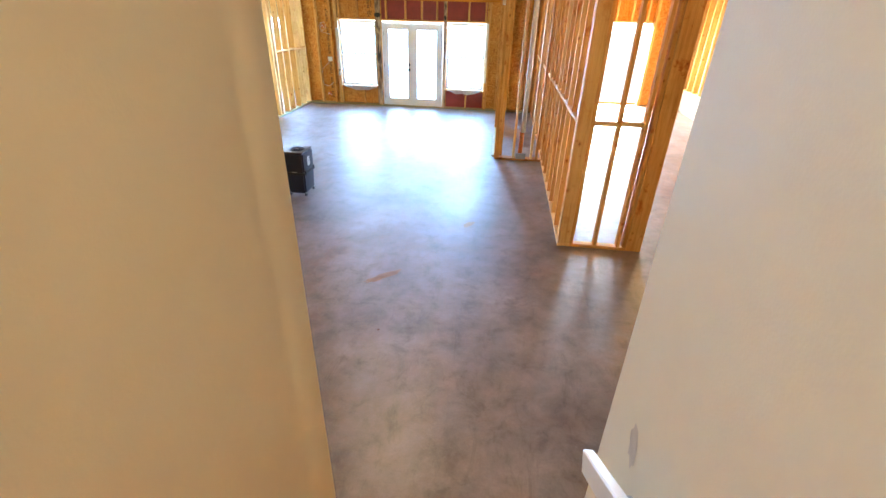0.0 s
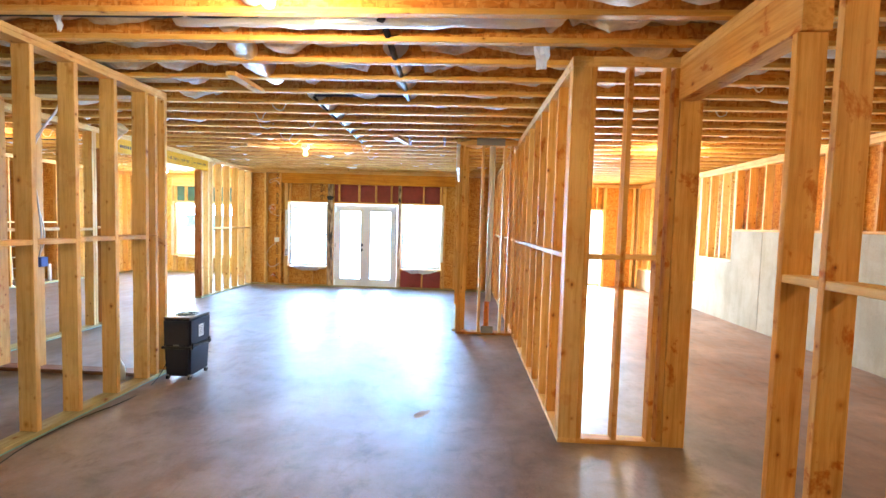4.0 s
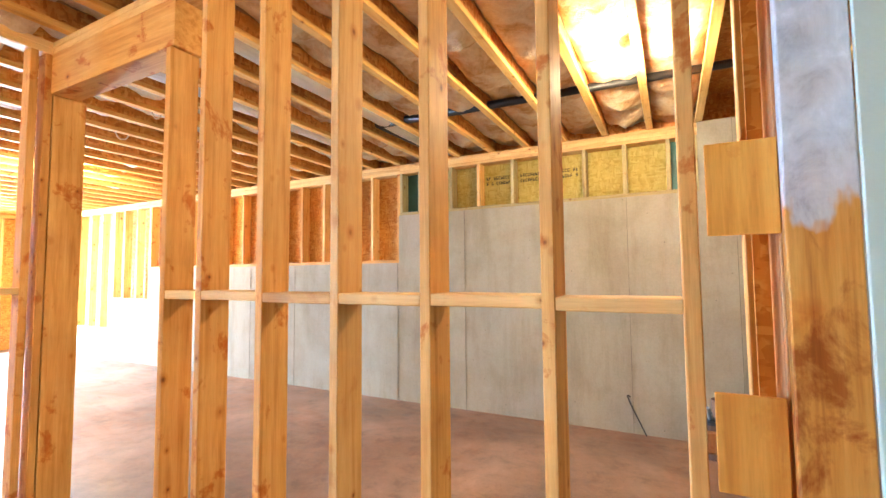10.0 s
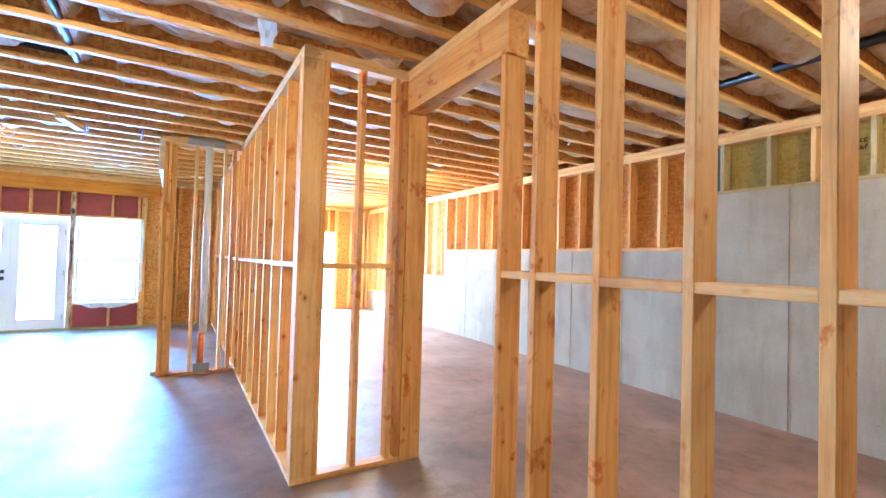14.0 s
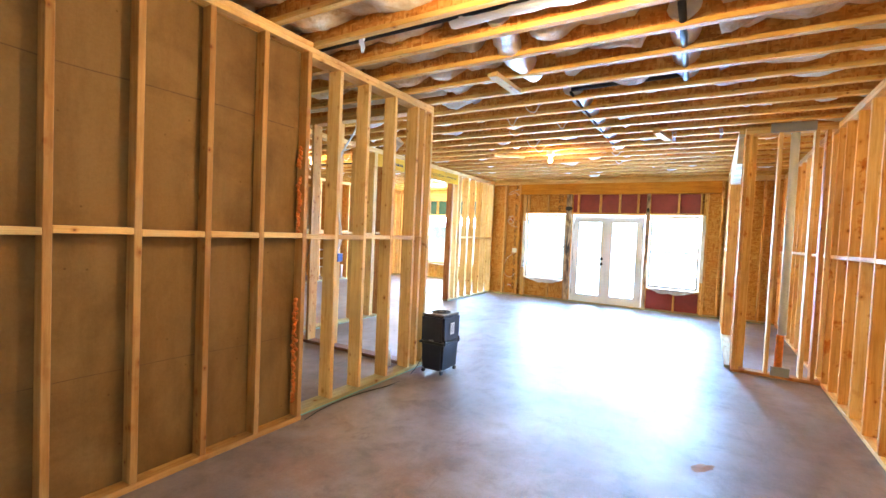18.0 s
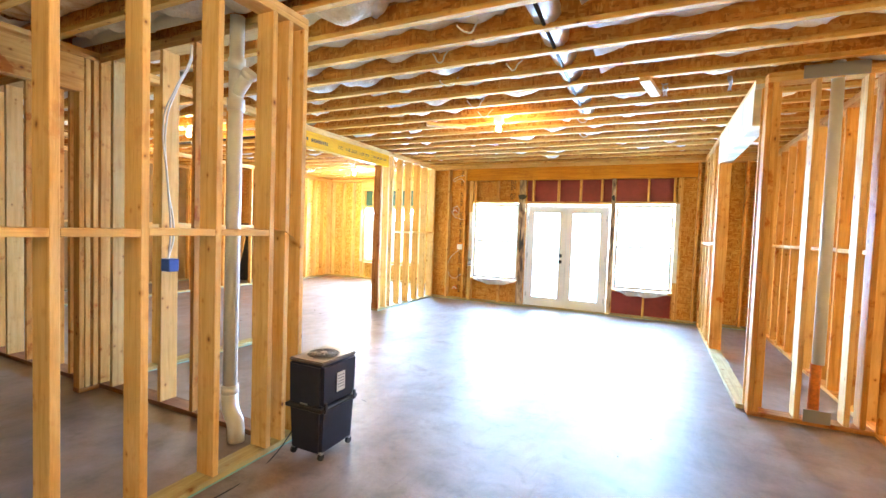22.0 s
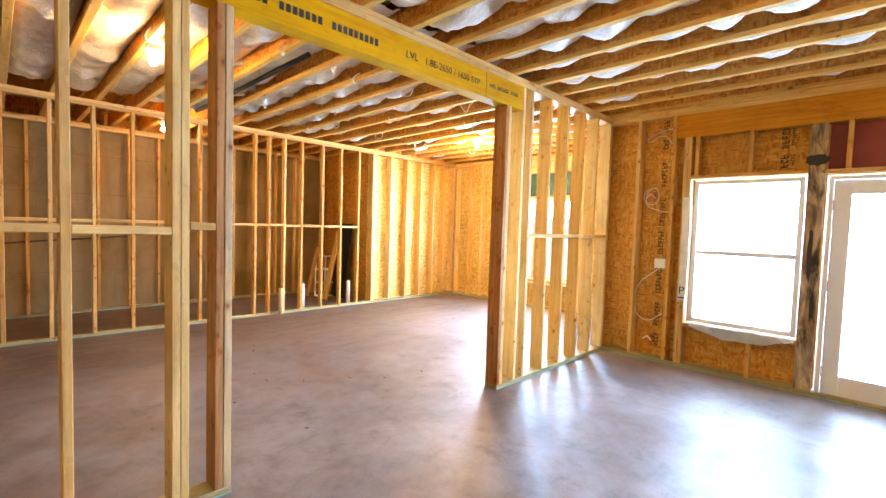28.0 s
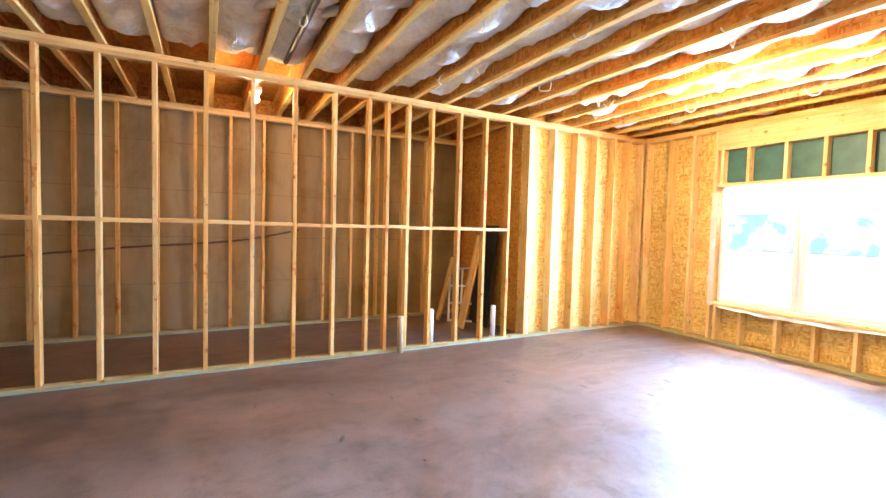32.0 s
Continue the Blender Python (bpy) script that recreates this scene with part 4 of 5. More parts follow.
door = tagged(new("door_1"), "white double french door with full glass panes", "door", "", "structure")
fr = bmesh.new()
for a in ((-2.71, -2.675, 0, 2.07), (-1.165, -1.13, 0, 2.07), (-2.675, -1.165, 2.035, 2.07)):
    add_box(fr, a[0], a[1], WY + 0.03, WY + 0.14, a[2], a[3], 0, 0.003)
part("door_frame", fr, WHITE, door)
for x0 in (-2.672, -1.918):
    x1 = x0 + 0.75
    leaf = bmesh.new()
    for a in ((x0, x0 + 0.125, 0.015, 2.03), (x1 - 0.125, x1, 0.015, 2.03), (x0 + 0.125, x1 - 0.125, 0.015, 0.22), (x0 + 0.125, x1 - 0.125, 1.90, 2.03)):
        add_box(leaf, a[0], a[1], WY + 0.06, WY + 0.105, a[2], a[3], 0, 0.003)
    lf = part("door_leaf", leaf, WHITE, door)
    p = part("pane", box_bm(x0 + 0.125, x1 - 0.125, WY + 0.078, WY + 0.086, 0.22, 1.90), GLASS, lf)
    p.visible_shadow = False

# ---------------------------------------------------------------- bulbs


def bulb(x, y, z, power):
    e = tagged(new("bulb"), "bare lit bulb in a socket under the joists", "bulb", "bare bulbs")
    e.location = (x, y, z)
    bm = bmesh.new()
    bmesh.ops.create_uvsphere(bm, u_segments=16, v_segments=10, radius=0.034)
    for f in bm.faces:
        f.smooth = True
    g = part("glass", bm, GLOW, e)
    g.visible_shadow = False
    bm = bmesh.new()
    bmesh.ops.create_cone(bm, cap_ends=True, segments=16, radius1=0.022, radius2=0.05, depth=0.05, matrix=Matrix.Translation((0, 0, 0.055)))
    part("socket", bm, WHITE, e)
    part("box", box_bm(-0.05, 0.05, -0.05, 0.05, 0.08, H + 0.012 - z, 0.004), WHITE, e)
    lamp = new("bulb_light", bpy.data.lights.new("bulb_light", "POINT"))
    lamp.data.energy, lamp.data.color, lamp.data.shadow_soft_size = power, (1.0, 0.76, 0.44), 0.06
    lamp.location = (x, y, z)


for x, y, z, p in ((-0.56, 3.69, 2.79, 32), (-2.12, 8.60, 2.74, 11), (-6.65, 7.775, 2.77, 20), (-6.95, 12.2, 2.77, 100), (-9.80, 8.58, 2.77, 15), (3.85, 1.65, 2.82, 27), (3.6, 8.148, 2.77, 38)):
    bulb(x, y, z, p)

# ---------------------------------------------------------------- dehumidifier
def hull_box(x0, x1, y0, y1, z0, z1, taper=0.0, bevel=0.02):
    bm = box_bm(x0, x1, y0, y1, z0, z1)
    for q in bm.verts:
        if q.co.z < (z0 + z1) / 2:
            q.co.x += taper * (1 if q.co.x < (x0 + x1) / 2 else -1)
            q.co.y += taper * (1 if q.co.y < (y0 + y1) / 2 else -1)
    bmesh.ops.bevel(bm, geom=list(bm.edges), offset=bevel, segments=3, affect="EDGES")
    return bm


dh = tagged(new("dehumidifier"), "dark navy plastic dehumidifier on casters beside the stud partition", "dehumidifier")
DX0, DX1, DY0, DY1 = -2.45, -2.165, 5.56, 5.91
part("lower_body", hull_box(DX0 + 0.005, DX1 - 0.005, DY0, DY1, 0.04, 0.365, 0.012), NAVY, dh)
part("upper_body", hull_box(DX0, DX1, DY0 - 0.005, DY1 + 0.005, 0.36, 0.655, 0.004), NAVY, dh)
part("seam", box_bm(DX0 - 0.012, DX1 + 0.006, DY0 - 0.012, DY1 + 0.01, 0.335, 0.362, 0.006), BLACK, dh)
top = part("top_panel", hull_box(DX0 + 0.004, DX1 - 0.004, DY0, DY1, 0.648, 0.672, 0.0, 0.008), PANEL, dh, "brown-grey metal top panel")
cx, cy = (DX0 + DX1) / 2, (DY0 + DY1) / 2
bm = bmesh.new()
bmesh.ops.create_cone(bm, cap_ends=True, segments=32, radius1=0.105, radius2=0.105, depth=0.004, matrix=Matrix.Translation((cx, cy, 0.673)))
part("fan_opening", bm, BLACK, top)
for r in (0.035, 0.055, 0.075, 0.095):
    part("grille_ring", tube_bm([(cx + r * math.cos(a), cy + r * math.sin(a), 0.679) for a in (2 * math.pi * k / 24 for k in range(25))], 0.003, 6), BLACK, top)
for k in range(8):
    a = math.pi / 4 * k
    part("grille_bar", tube_bm([(cx + 0.02 * math.cos(a), cy + 0.02 * math.sin(a), 0.680), (cx + 0.105 * math.cos(a), cy + 0.105 * math.sin(a), 0.678)], 0.0025, 6), BLACK, top)
bm = bmesh.new()
bmesh.ops.create_cone(bm, cap_ends=True, segments=20, radius1=0.026, radius2=0.022, depth=0.01, matrix=Matrix.Translation((cx, cy, 0.681)))
part("hub", bm, PANEL, top)
part("label", box_bm(DX1 - 0.001, DX1 + 0.003, DY0 + 0.14, DY0 + 0.22, 0.44, 0.57), WHITE, dh, "white printed rating label")
for z in (0.545, 0.525, 0.505, 0.485, 0.465):
    part("text_line", box_bm(DX1 + 0.003, DX1 + 0.0036, DY0 + 0.148, DY0 + 0.21, z, z + 0.006), GREY, dh)
for y in (DY0 + 0.03, DY1 - 0.03):
    part("latch", box_bm(DX1 - 0.002, DX1 + 0.014, y - 0.012, y + 0.012, 0.33, 0.40, 0.004), BLACK, dh)
part("handle", hull_box(DX0 - 0.025, DX0 + 0.005, DY0 + 0.05, DY1 - 0.05, 0.33, 0.40, 0.0, 0.008), BLACK, dh)
part("front_logo", box_bm(cx - 0.03, cx + 0.03, DY0 - 0.0075, DY0 - 0.005, 0.372, 0.384), GREY, dh, "small grey oval badge")
for x in (DX0 + 0.03, DX1 - 0.03):
    for y in (DY0 + 0.035, DY1 - 0.035):
        bm = bmesh.new()
        bmesh.ops.create_cone(bm, cap_ends=True, segments=16, radius1=0.024, radius2=0.024, depth=0.018, matrix=Matrix.Translation((x, y, 0.024)) @ Matrix.Rotation(radians(90), 4, "Y"))
        wheel = part("caster", bm, BLACK, dh)
        part("caster_fork", box_bm(x - 0.012, x + 0.012, y - 0.012, y + 0.012, 0.04, 0.058), GREY, wheel)

dh.scale = (1, 1, 0.95)


def cable(name, pts, r, mat, label, category="cable", group=""):
    """A smooth cable through points."""
    cu = bpy.data.curves.new(name, "CURVE")
    cu.dimensions, cu.bevel_depth, cu.bevel_resolution, cu.resolution_u = "3D", r, 2, 6
    sp = cu.splines.new("BEZIER")
    sp.bezier_points.add(len(pts) - 1)
    for bp, p in zip(sp.bezier_points, pts):
        bp.co = p
        bp.handle_left_type = bp.handle_right_type = "AUTO"
    cu.materials.append(mat)
    return tagged(new(name, cu), label, category, group)


cable("power_cord", [(-2.46, 5.80, 0.40), (-2.50, 5.75, 0.2), (-2.47, 5.45, 0.006), (-2.42, 5.05, 0.005), (-2.50, 4.65, 0.005), (-2.50, 4.2, 0.005), (-2.45, 3.99, 0.005)], 0.004, BLACK, "thin black power cord lying along the wall plate")

# ---------------------------------------------------------------- wall right end: wide board, plywood scraps, drywall
w = frame_wall("wall_right_end", "end of the stud wall with a wide stained board and green-tinted drywall")
lumber("wide_board", 2.002, 2.04, 1.125, 1.25, 0, H, BOARD, w, "stained board with white overspray at the top")
lumber("stud", 2.05, 2.18, 1.215, 1.253, PL, H - 2 * PL, WOOD_DARK, w)
part("osb_strip", box_bm(2.19, 2.205, 1.16, 1.285, 0, H), OSB, w)
lumber("stud", 2.205, 2.25, 1.27, 1.30, PL, H, WOOD, w)
part("plywood_scrap", box_bm(2.030, 2.0405, 1.252, 1.392, 1.584, 1.80, 0.002), PLY, w)
part("plywood_scrap", box_bm(2.030, 2.0405, 1.258, 1.392, 1.005, 1.226, 0.002), PLY, w)
part("drywall", box_bm(1.99, 2.004, -2.3, 1.123, 0, H, 0.002), DRYWALL_SHADED, w, "drywall sheet tinted pale green for shade")
lumber("top_plate", 2.04, 2.18, -2.3, 1.262, H - PL, H, WOOD, w)

# handrail on the stair wall
rail = tagged(new("handrail"), "white painted handrail on the drywall beside the stairs", "handrail")
bm = box_bm(-0.022, 0.022, -2.6, 0, -0.045, 0.045, 0.006)
part("rail", bm, WHITE, rail)
rail.matrix_world = Matrix.Translation((SX1 - 0.075, 1.06, 0.93)) @ Matrix.Rotation(radians(-35), 4, "X")
for k in (-0.3, -1.4):
    bm = box_bm(0.02, 0.076, k - 0.02, k + 0.02, -0.03, 0.0, 0.004)
    part("bracket", bm, GREY, rail)

# ---------------------------------------------------------------- door hardware
for z, n_ in ((1.07, "deadbolt"), (0.95, "lever_plate")):
    part(n_, box_bm(-2.035, -1.975, WY + 0.042, WY + 0.06, z - 0.032, z + 0.032, 0.006), BLACK, door, "black hardware")
part("lever", box_bm(-2.095, -1.985, WY + 0.012, WY + 0.03, 0.94, 0.96, 0.006), BLACK, door, "black lever handle")
for x, s_ in ((-2.672, 1), (-1.168, -1)):
    for z in (0.25, 1.05, 1.8):
        part("hinge", box_bm(x - 0.008, x + 0.008, WY + 0.045, WY + 0.06, z - 0.05, z + 0.05, 0.003), GREY, door)
part("threshold", box_bm(-2.69, -1.15, WY + 0.0, WY + 0.15, 0.0, 0.012, 0.003), WOOD_DARK, door)
part("astragal", box_bm(-1.93, -1.908, WY + 0.05, WY + 0.06, 0.015, 2.03, 0.003), WHITE, door)


def flap(name, x0, x1, z1, drop, y, seed):
    """Torn house wrap hanging under a window."""
    rnd = random.Random(seed)
    bm = bmesh.new()
    n = 14
    top_, low = [], []
    for k in range(n + 1):
        x = x0 + (x1 - x0) * k / n
        edge = min(1.0, 3.0 * min(k, n - k) / n + 0.15)
        d = drop * edge * rnd.uniform(0.8, 1.1)
        top_.append(bm.verts.new((x, y, z1)))
        low.append(bm.verts.new((x, y - 0.02 - 0.03 * rnd.random(), z1 - d)))
    for k in range(n):
        bm.faces.new((top_[k], low[k], low[k + 1], top_[k + 1]))
    bmesh.ops.solidify(bm, geom=bm.faces[:], thickness=0.002)
    ob = part(name, bm, WRAP)
    return tagged(ob, "torn white house wrap hanging below the window", "house wrap")


flap("house_wrap_flap", -3.80, -2.88, 0.50, 0.10, WY - 0.002, 3)
flap("house_wrap_flap", -0.98, -0.08, 0.50, 0.10, WY - 0.002, 4)
flap("house_wrap_flap", -7.95, -6.2, 0.498, 0.04, 14.105, 5)
for x0, x1, z0, z1 in ((-3.93, -3.855, 0.75, 1.9), (-0.035, 0.035, 0.7, 2.1), (-8.12, -8.045, 0.5, 2.0)):
    yy = 14.116 if x0 < -5 else WY - 0.004
    bm = box_bm(x0, x1, yy - 0.003, yy, z0, z1)
    bmesh.ops.subdivide_edges(bm, edges=[e for e in bm.edges if e.calc_length() > 0.3], cuts=8)
    for q in bm.verts:
        q.co.x += 0.012 * noise.noise(Vector((q.co.x * 3, 0, q.co.z * 7)))
        q.co.y -= 0.01 * abs(noise.noise(Vector((0, 3, q.co.z * 5))))
    tagged(part("house_wrap_strip", bm, WRAP), "white house wrap folded round the window's side", "house wrap")

# switch box, sockets and wires on the window wall
sb = tagged(part("switch_box", box_bm(-4.20, -4.085, WY - 0.012, WY + 0.06, 1.09, 1.20, 0.004), WHITE), "white electrical switch box with a cover on the outer wall", "switch box")
for x, z in ((-4.30, 1.93), (-4.26, 0.25), (0.52, 1.95)):
    ob = tagged(new("outlet_box"), "small electrical box with loose orange wires on strand board", "outlet box", "wall boxes")
    part("box", box_bm(x - 0.03, x + 0.03, WY + 0.07, WY + 0.137, z - 0.045, z + 0.045, 0.004), ORANGE, ob)
    part("wire_end", tube_bm([(x - 0.05, WY + 0.06, z - 0.02), (x, WY + 0.05, z + 0.02), (x + 0.05, WY + 0.06, z - 0.03)], 0.008, 6), WHITE, ob)
cable("wire_loop", [(-4.10, WY + 0.1, 2.70), (-4.28, WY + 0.09, 2.66), (-4.38, WY + 0.09, 2.58), (-4.20, WY + 0.08, 2.62), (-4.09, WY + 0.1, 2.50)], 0.005, WIRE, "white electrical wire looped at the wall's top")
cable("wire_loop", [(-4.26, WY + 0.08, 2.03), (-4.37, WY + 0.08, 1.98), (-4.38, WY + 0.08, 1.88), (-4.28, WY + 0.08, 1.83), (-4.22, WY + 0.08, 1.92), (-4.27, WY + 0.08, 2.02), (-4.36, WY + 0.09, 1.84), (-4.22, WY + 0.1, 1.76), (-4.10, WY + 0.1, 1.74)], 0.004, WIRE, "white electrical wire looped on the outer wall")
cable("wire_loop", [(-4.15, WY + 0.02, 1.09), (-4.40, WY + 0.06, 0.85), (-4.42, WY + 0.08, 0.55), (-4.30, WY + 0.08, 0.45), (-4.12, WY + 0.09, 0.55)], 0.005, WIRE, "white electrical wire looped on the outer wall")
# printed marks on the strand board: unreadable, so strokes of the letters' size
def glyph(bm, put, u, v, wd, ht, rnd):
    """One letter-like mark of two or three thin strokes in a width by height cell."""
    k = wd * 0.36
    put(bm, u, u + k, v, v + ht)
    for c in rnd.sample((0.0, 0.42, 0.82), 2):
        put(bm, u + k, u + wd, v + ht * c, v + ht * (c + 0.22))
    if rnd.random() < 0.5:
        put(bm, u + wd - k, u + wd, v + ht * 0.18, v + ht * 0.42)


def on_north(bm, u0, u1, v0, v1):
    add_box(bm, v0, v1, WY + 0.1365, WY + 0.1395, u0, u1)


rnd = random.Random(8)
for x, z0, z1, ht in ((-4.22, 0.15, 2.7, 0.055), (-4.13, 0.5, 2.6, 0.03), (0.46, 0.3, 2.7, 0.055), (-3.10, 2.18, 2.5, 0.06), (-3.02, 2.2, 2.48, 0.03)):
    pr = bmesh.new()
    z = z0
    while z < z1:
        for k in range(rnd.randint(3, 8)):
            glyph(pr, on_north, z, x, ht * 0.55, ht, rnd)
            z += ht * 0.75
        z += rnd.uniform(0.03, 0.16)
    ob = part("printed_marks", pr, FADED_INK)
    ob.parent = bpy.data.objects["wall_north"]

# ---------------------------------------------------------------- pipes in the joists
pipe = tagged(new("drain_pipe"), "black plastic drain pipe running below the joists", "pipe")
part("run", tube_bm([(-5.2, 4.22, 2.965), (-0.07, 4.22, 2.965)], 0.026), BLACK, pipe)
part("elbow", tube_bm([(-0.14, 4.22, 2.965), (-0.05, 4.22, 2.965), (-0.05, 4.31, 2.965)], 0.034), BLACK, pipe)
part("run", tube_bm([(-0.05, 4.26, 2.935), (-0.10, 6.0, 2.93)], 0.024), BLACK, pipe)
part("run", tube_bm([(-0.10, 5.98, 2.965), (-1.09, 6.0, 2.965)], 0.024), BLACK, pipe)
part("run", tube_bm([(-1.09, 5.98, 2.925), (-1.17, 8.8, 2.92)], 0.015), BLACK, pipe)
pipe = tagged(new("drain_pipe"), "black plastic drain pipe running below the joists", "pipe")
part("run", tube_bm([(4.46, 0.7, 2.965), (4.30, 3.94, 2.965), (5.46, 3.92, 2.965)], 0.028), BLACK, pipe)
pipe = tagged(new("gas_pipe"), "black iron pipe along a joist", "pipe")
part("run", tube_bm([(-4.8, 9.02, 2.955), (-1.6, 9.02, 2.955)], 0.018), BLACK, pipe)
pipe = tagged(new("gas_pipe"), "black iron pipe hanging across the room's joists", "pipe")
part("run", tube_bm([(-8.9, 8.75, 2.922), (-5.9, 8.75, 2.922)], 0.024), BLACK, pipe)


def foil_duct(name, pts, r, label):
    bm = tube_bm(pts, r, 18)
    bmesh.ops.subdivide_edges(bm, edges=[e for e in bm.edges if e.calc_length() > 0.15], cuts=9)
    for q in bm.verts:
        q.co += 0.016 * noise.noise_vector(q.co * 9) + 0.010 * noise.noise_vector(q.co * 23)
    return tagged(part(name, bm, FOIL), label, "duct", "foil ducts")


FD = "crumpled silver foil duct passing through the joists"
foil_duct("foil_duct", [(-0.06, 4.85, 3.03), (-0.10, 6.0, 3.03)], 0.10, FD)
foil_duct("foil_duct", [(-1.09, 6.05, 3.022), (-1.16, 9.2, 3.022)], 0.10, FD)
foil_duct("foil_duct", [(-1.18, 4.45, 3.05), (-1.25, 4.75, 3.0), (-1.30, 5.05, 2.985), (-1.29, 5.50, 3.0)], 0.095, FD)
foil_duct("foil_duct", [(-2.22, 5.78, 3.04), (-2.15, 6.05, 3.04)], 0.09, FD)
foil_duct("foil_duct", [(-1.45, 4.29, 3.02), (-0.3, 4.26, 3.0), (1.1, 4.28, 3.03)], 0.10, "crumpled silver foil duct along a joist bay")
foil_duct("foil_duct", [(2.4, 3.86, 3.03), (5.2, 3.86, 3.03)], 0.11, "crumpled silver foil duct along a joist bay")
foil_duct("foil_duct", [(2.4, 4.68, 3.02), (5.2, 4.68, 3.02)], 0.11, "crumpled silver foil duct along a joist bay")

pipe = tagged(new("vent_pipe"), "white plastic pipe running across the joist bays", "pipe")
part("run", tube_bm([(-4.9, 5.55, 2.985), (-2.3, 5.60, 2.985)], 0.045), PVC, pipe)
pipe = tagged(new("vent_pipe"), "white plastic pipe hanging from a joist bay", "pipe")
part("run", tube_bm([(1.05, 4.42, 2.98), (1.25, 3.97, 3.06)], 0.035), PVC, pipe)
for x, y in ((-7.6, 9.0), (-7.5, 9.42), (-6.9, 8.6)):
    pipe = tagged(new("vent_pipe"), "white plastic pipe in the joist bays", "pipe", "room pipes")
    part("run", tube_bm([(x - 0.5, y - 0.6, 3.02), (x + 0.1, y, 3.02)], 0.04), PVC, pipe)
for x, y, a in ((-1.50, 5.34, 88), (-2.9, 8.75, 35), (-0.45, 7.95, 80), (-5.6, 7.5, 40)):
    ob = lumber("brace", -0.045, 0.045, -0.26, 0.26, 0, ST, WOOD_PALE)
    ob.matrix_world = Matrix.Translation((x, y, H - ST / 2 - 0.001)) @ Matrix.Rotation(radians(a - 90), 4, "Z") @ Matrix.Rotation(radians(-90), 4, "X")
    tagged(ob, "short pale board nailed under the joists", "board", "joist braces")
rnd = random.Random(5)
LOOPS = [(-2.2, 7.3), (-2.2, 8.0), (-2.25, 8.45), (-1.15, 8.6), (-1.2, 9.0), (-1.6, 6.3), (-1.5, 7.1), (-2.0, 6.7), (3.0, 5.3), (3.2, 6.2), (3.9, 5.8), (4.4, 5.3), (-1.3, 9.9), (0.1, 9.4)]
LOOPS += [(rnd.uniform(-8.6, -5.2), 7.7 + 0.4085 * k) for k in range(15)] + [(rnd.uniform(-8.6, -5.2), 7.9 + 0.4085 * k) for k in range(12)]
for x, y in LOOPS:
    r = rnd.uniform(0.035, 0.065)
    d = rnd.uniform(0.015, 0.05)
    s_ = rnd.uniform(-0.04, 0.04)
    cable("wire_loop", [(x - r - 0.03, y, H + 0.04), (x - r, y + s_, H + 0.005), (x - r * 0.5, y + s_, H - d * 0.75), (x, y, H - d), (x + r * 0.6, y - s_, H - d * 0.6), (x + r, y - s_, H + 0.015), (x + r + 0.04, y, H + 0.05)], 0.006, WIRE, "white electrical wire sagging below a joist", "cable", "sagging wires")

# ---------------------------------------------------------------- bath plumbing
stack = tagged(new("soil_stack"), "white plastic soil pipe standing in the stud wall", "pipe")
part("pipe", tube_bm([(-2.985, 5.56, 0.26), (-2.965, 5.56, 2.88)], 0.047, 16), PVC, stack)
part("lower_elbow", tube_bm([(-2.985, 5.56, 0.32), (-2.982, 5.558, 0.25), (-2.965, 5.55, 0.20), (-2.925, 5.535, 0.165), (-2.885, 5.525, 0.13), (-2.87, 5.52, 0.08), (-2.87, 5.52, 0.0)], 0.054, 18), PVC, stack)
part("collar", tube_bm([(-2.985, 5.56, 0.30), (-2.985, 5.56, 0.36)], 0.058, 16), PVC, stack)
part("branch", tube_bm([(-2.965, 5.56, 2.36), (-2.93, 5.56, 2.40), (-2.885, 5.56, 2.445), (-2.845, 5.56, 2.485)], 0.043, 16), PVC, stack)
part("branch_rim", tube_bm([(-2.862, 5.56, 2.468), (-2.832, 5.56, 2.498)], 0.052, 16), PVC, stack)
part("collar", tube_bm([(-2.967, 5.56, 2.25), (-2.967, 5.56, 2.33)], 0.056, 16), PVC, stack)
part("collar", tube_bm([(-2.965, 5.56, 2.52), (-2.965, 5.56, 2.60)], 0.056, 16), PVC, stack)
bx = tagged(new("outlet_box"), "blue plastic electrical box nailed to a stud", "outlet box")
part("box", box_bm(-3.854, -3.754, 5.617, 5.70, 1.09, 1.19, 0.005), BLUE, bx)
for dy, dx in ((0.0, 0.0), (0.012, 0.02)):
    cable("wire", [(-3.80 + dx, 5.64 - dy, 1.185), (-3.735 - dx, 5.64 - dy, 1.37), (-3.80 + dx, 5.63 - dy, 1.79), (-3.81 - dx, 5.63 - dy, 2.30), (-3.71, 5.64 - dy, 2.50), (-3.575, 5.66 - dy, 2.71), (-3.56, 5.66 - dy, 2.82)], 0.007, WIRE, "grey and white wires hanging down to the box", "cable", "box wires")
bm = bmesh.new()
strip = [(5.10, 1.452), (5.30, 1.462), (5.50, 1.457), (5.60, 1.445), (5.68, 1.40), (5.74, 1.34)]
edge_a = [bm.verts.new((-2.600, y, z)) for y, z in strip]
edge_b = [bm.verts.new((-2.535, y, z + 0.004)) for y, z in strip]
for k in range(len(strip) - 1):
    bm.faces.new((edge_a[k], edge_b[k], edge_b[k + 1], edge_a[k + 1]))
bmesh.ops.solidify(bm, geom=bm.faces[:], thickness=0.004)
tagged(part("bent_shim", bm, WOOD_PALE), "bent thin wooden shim lying on the wall blocks", "shim")

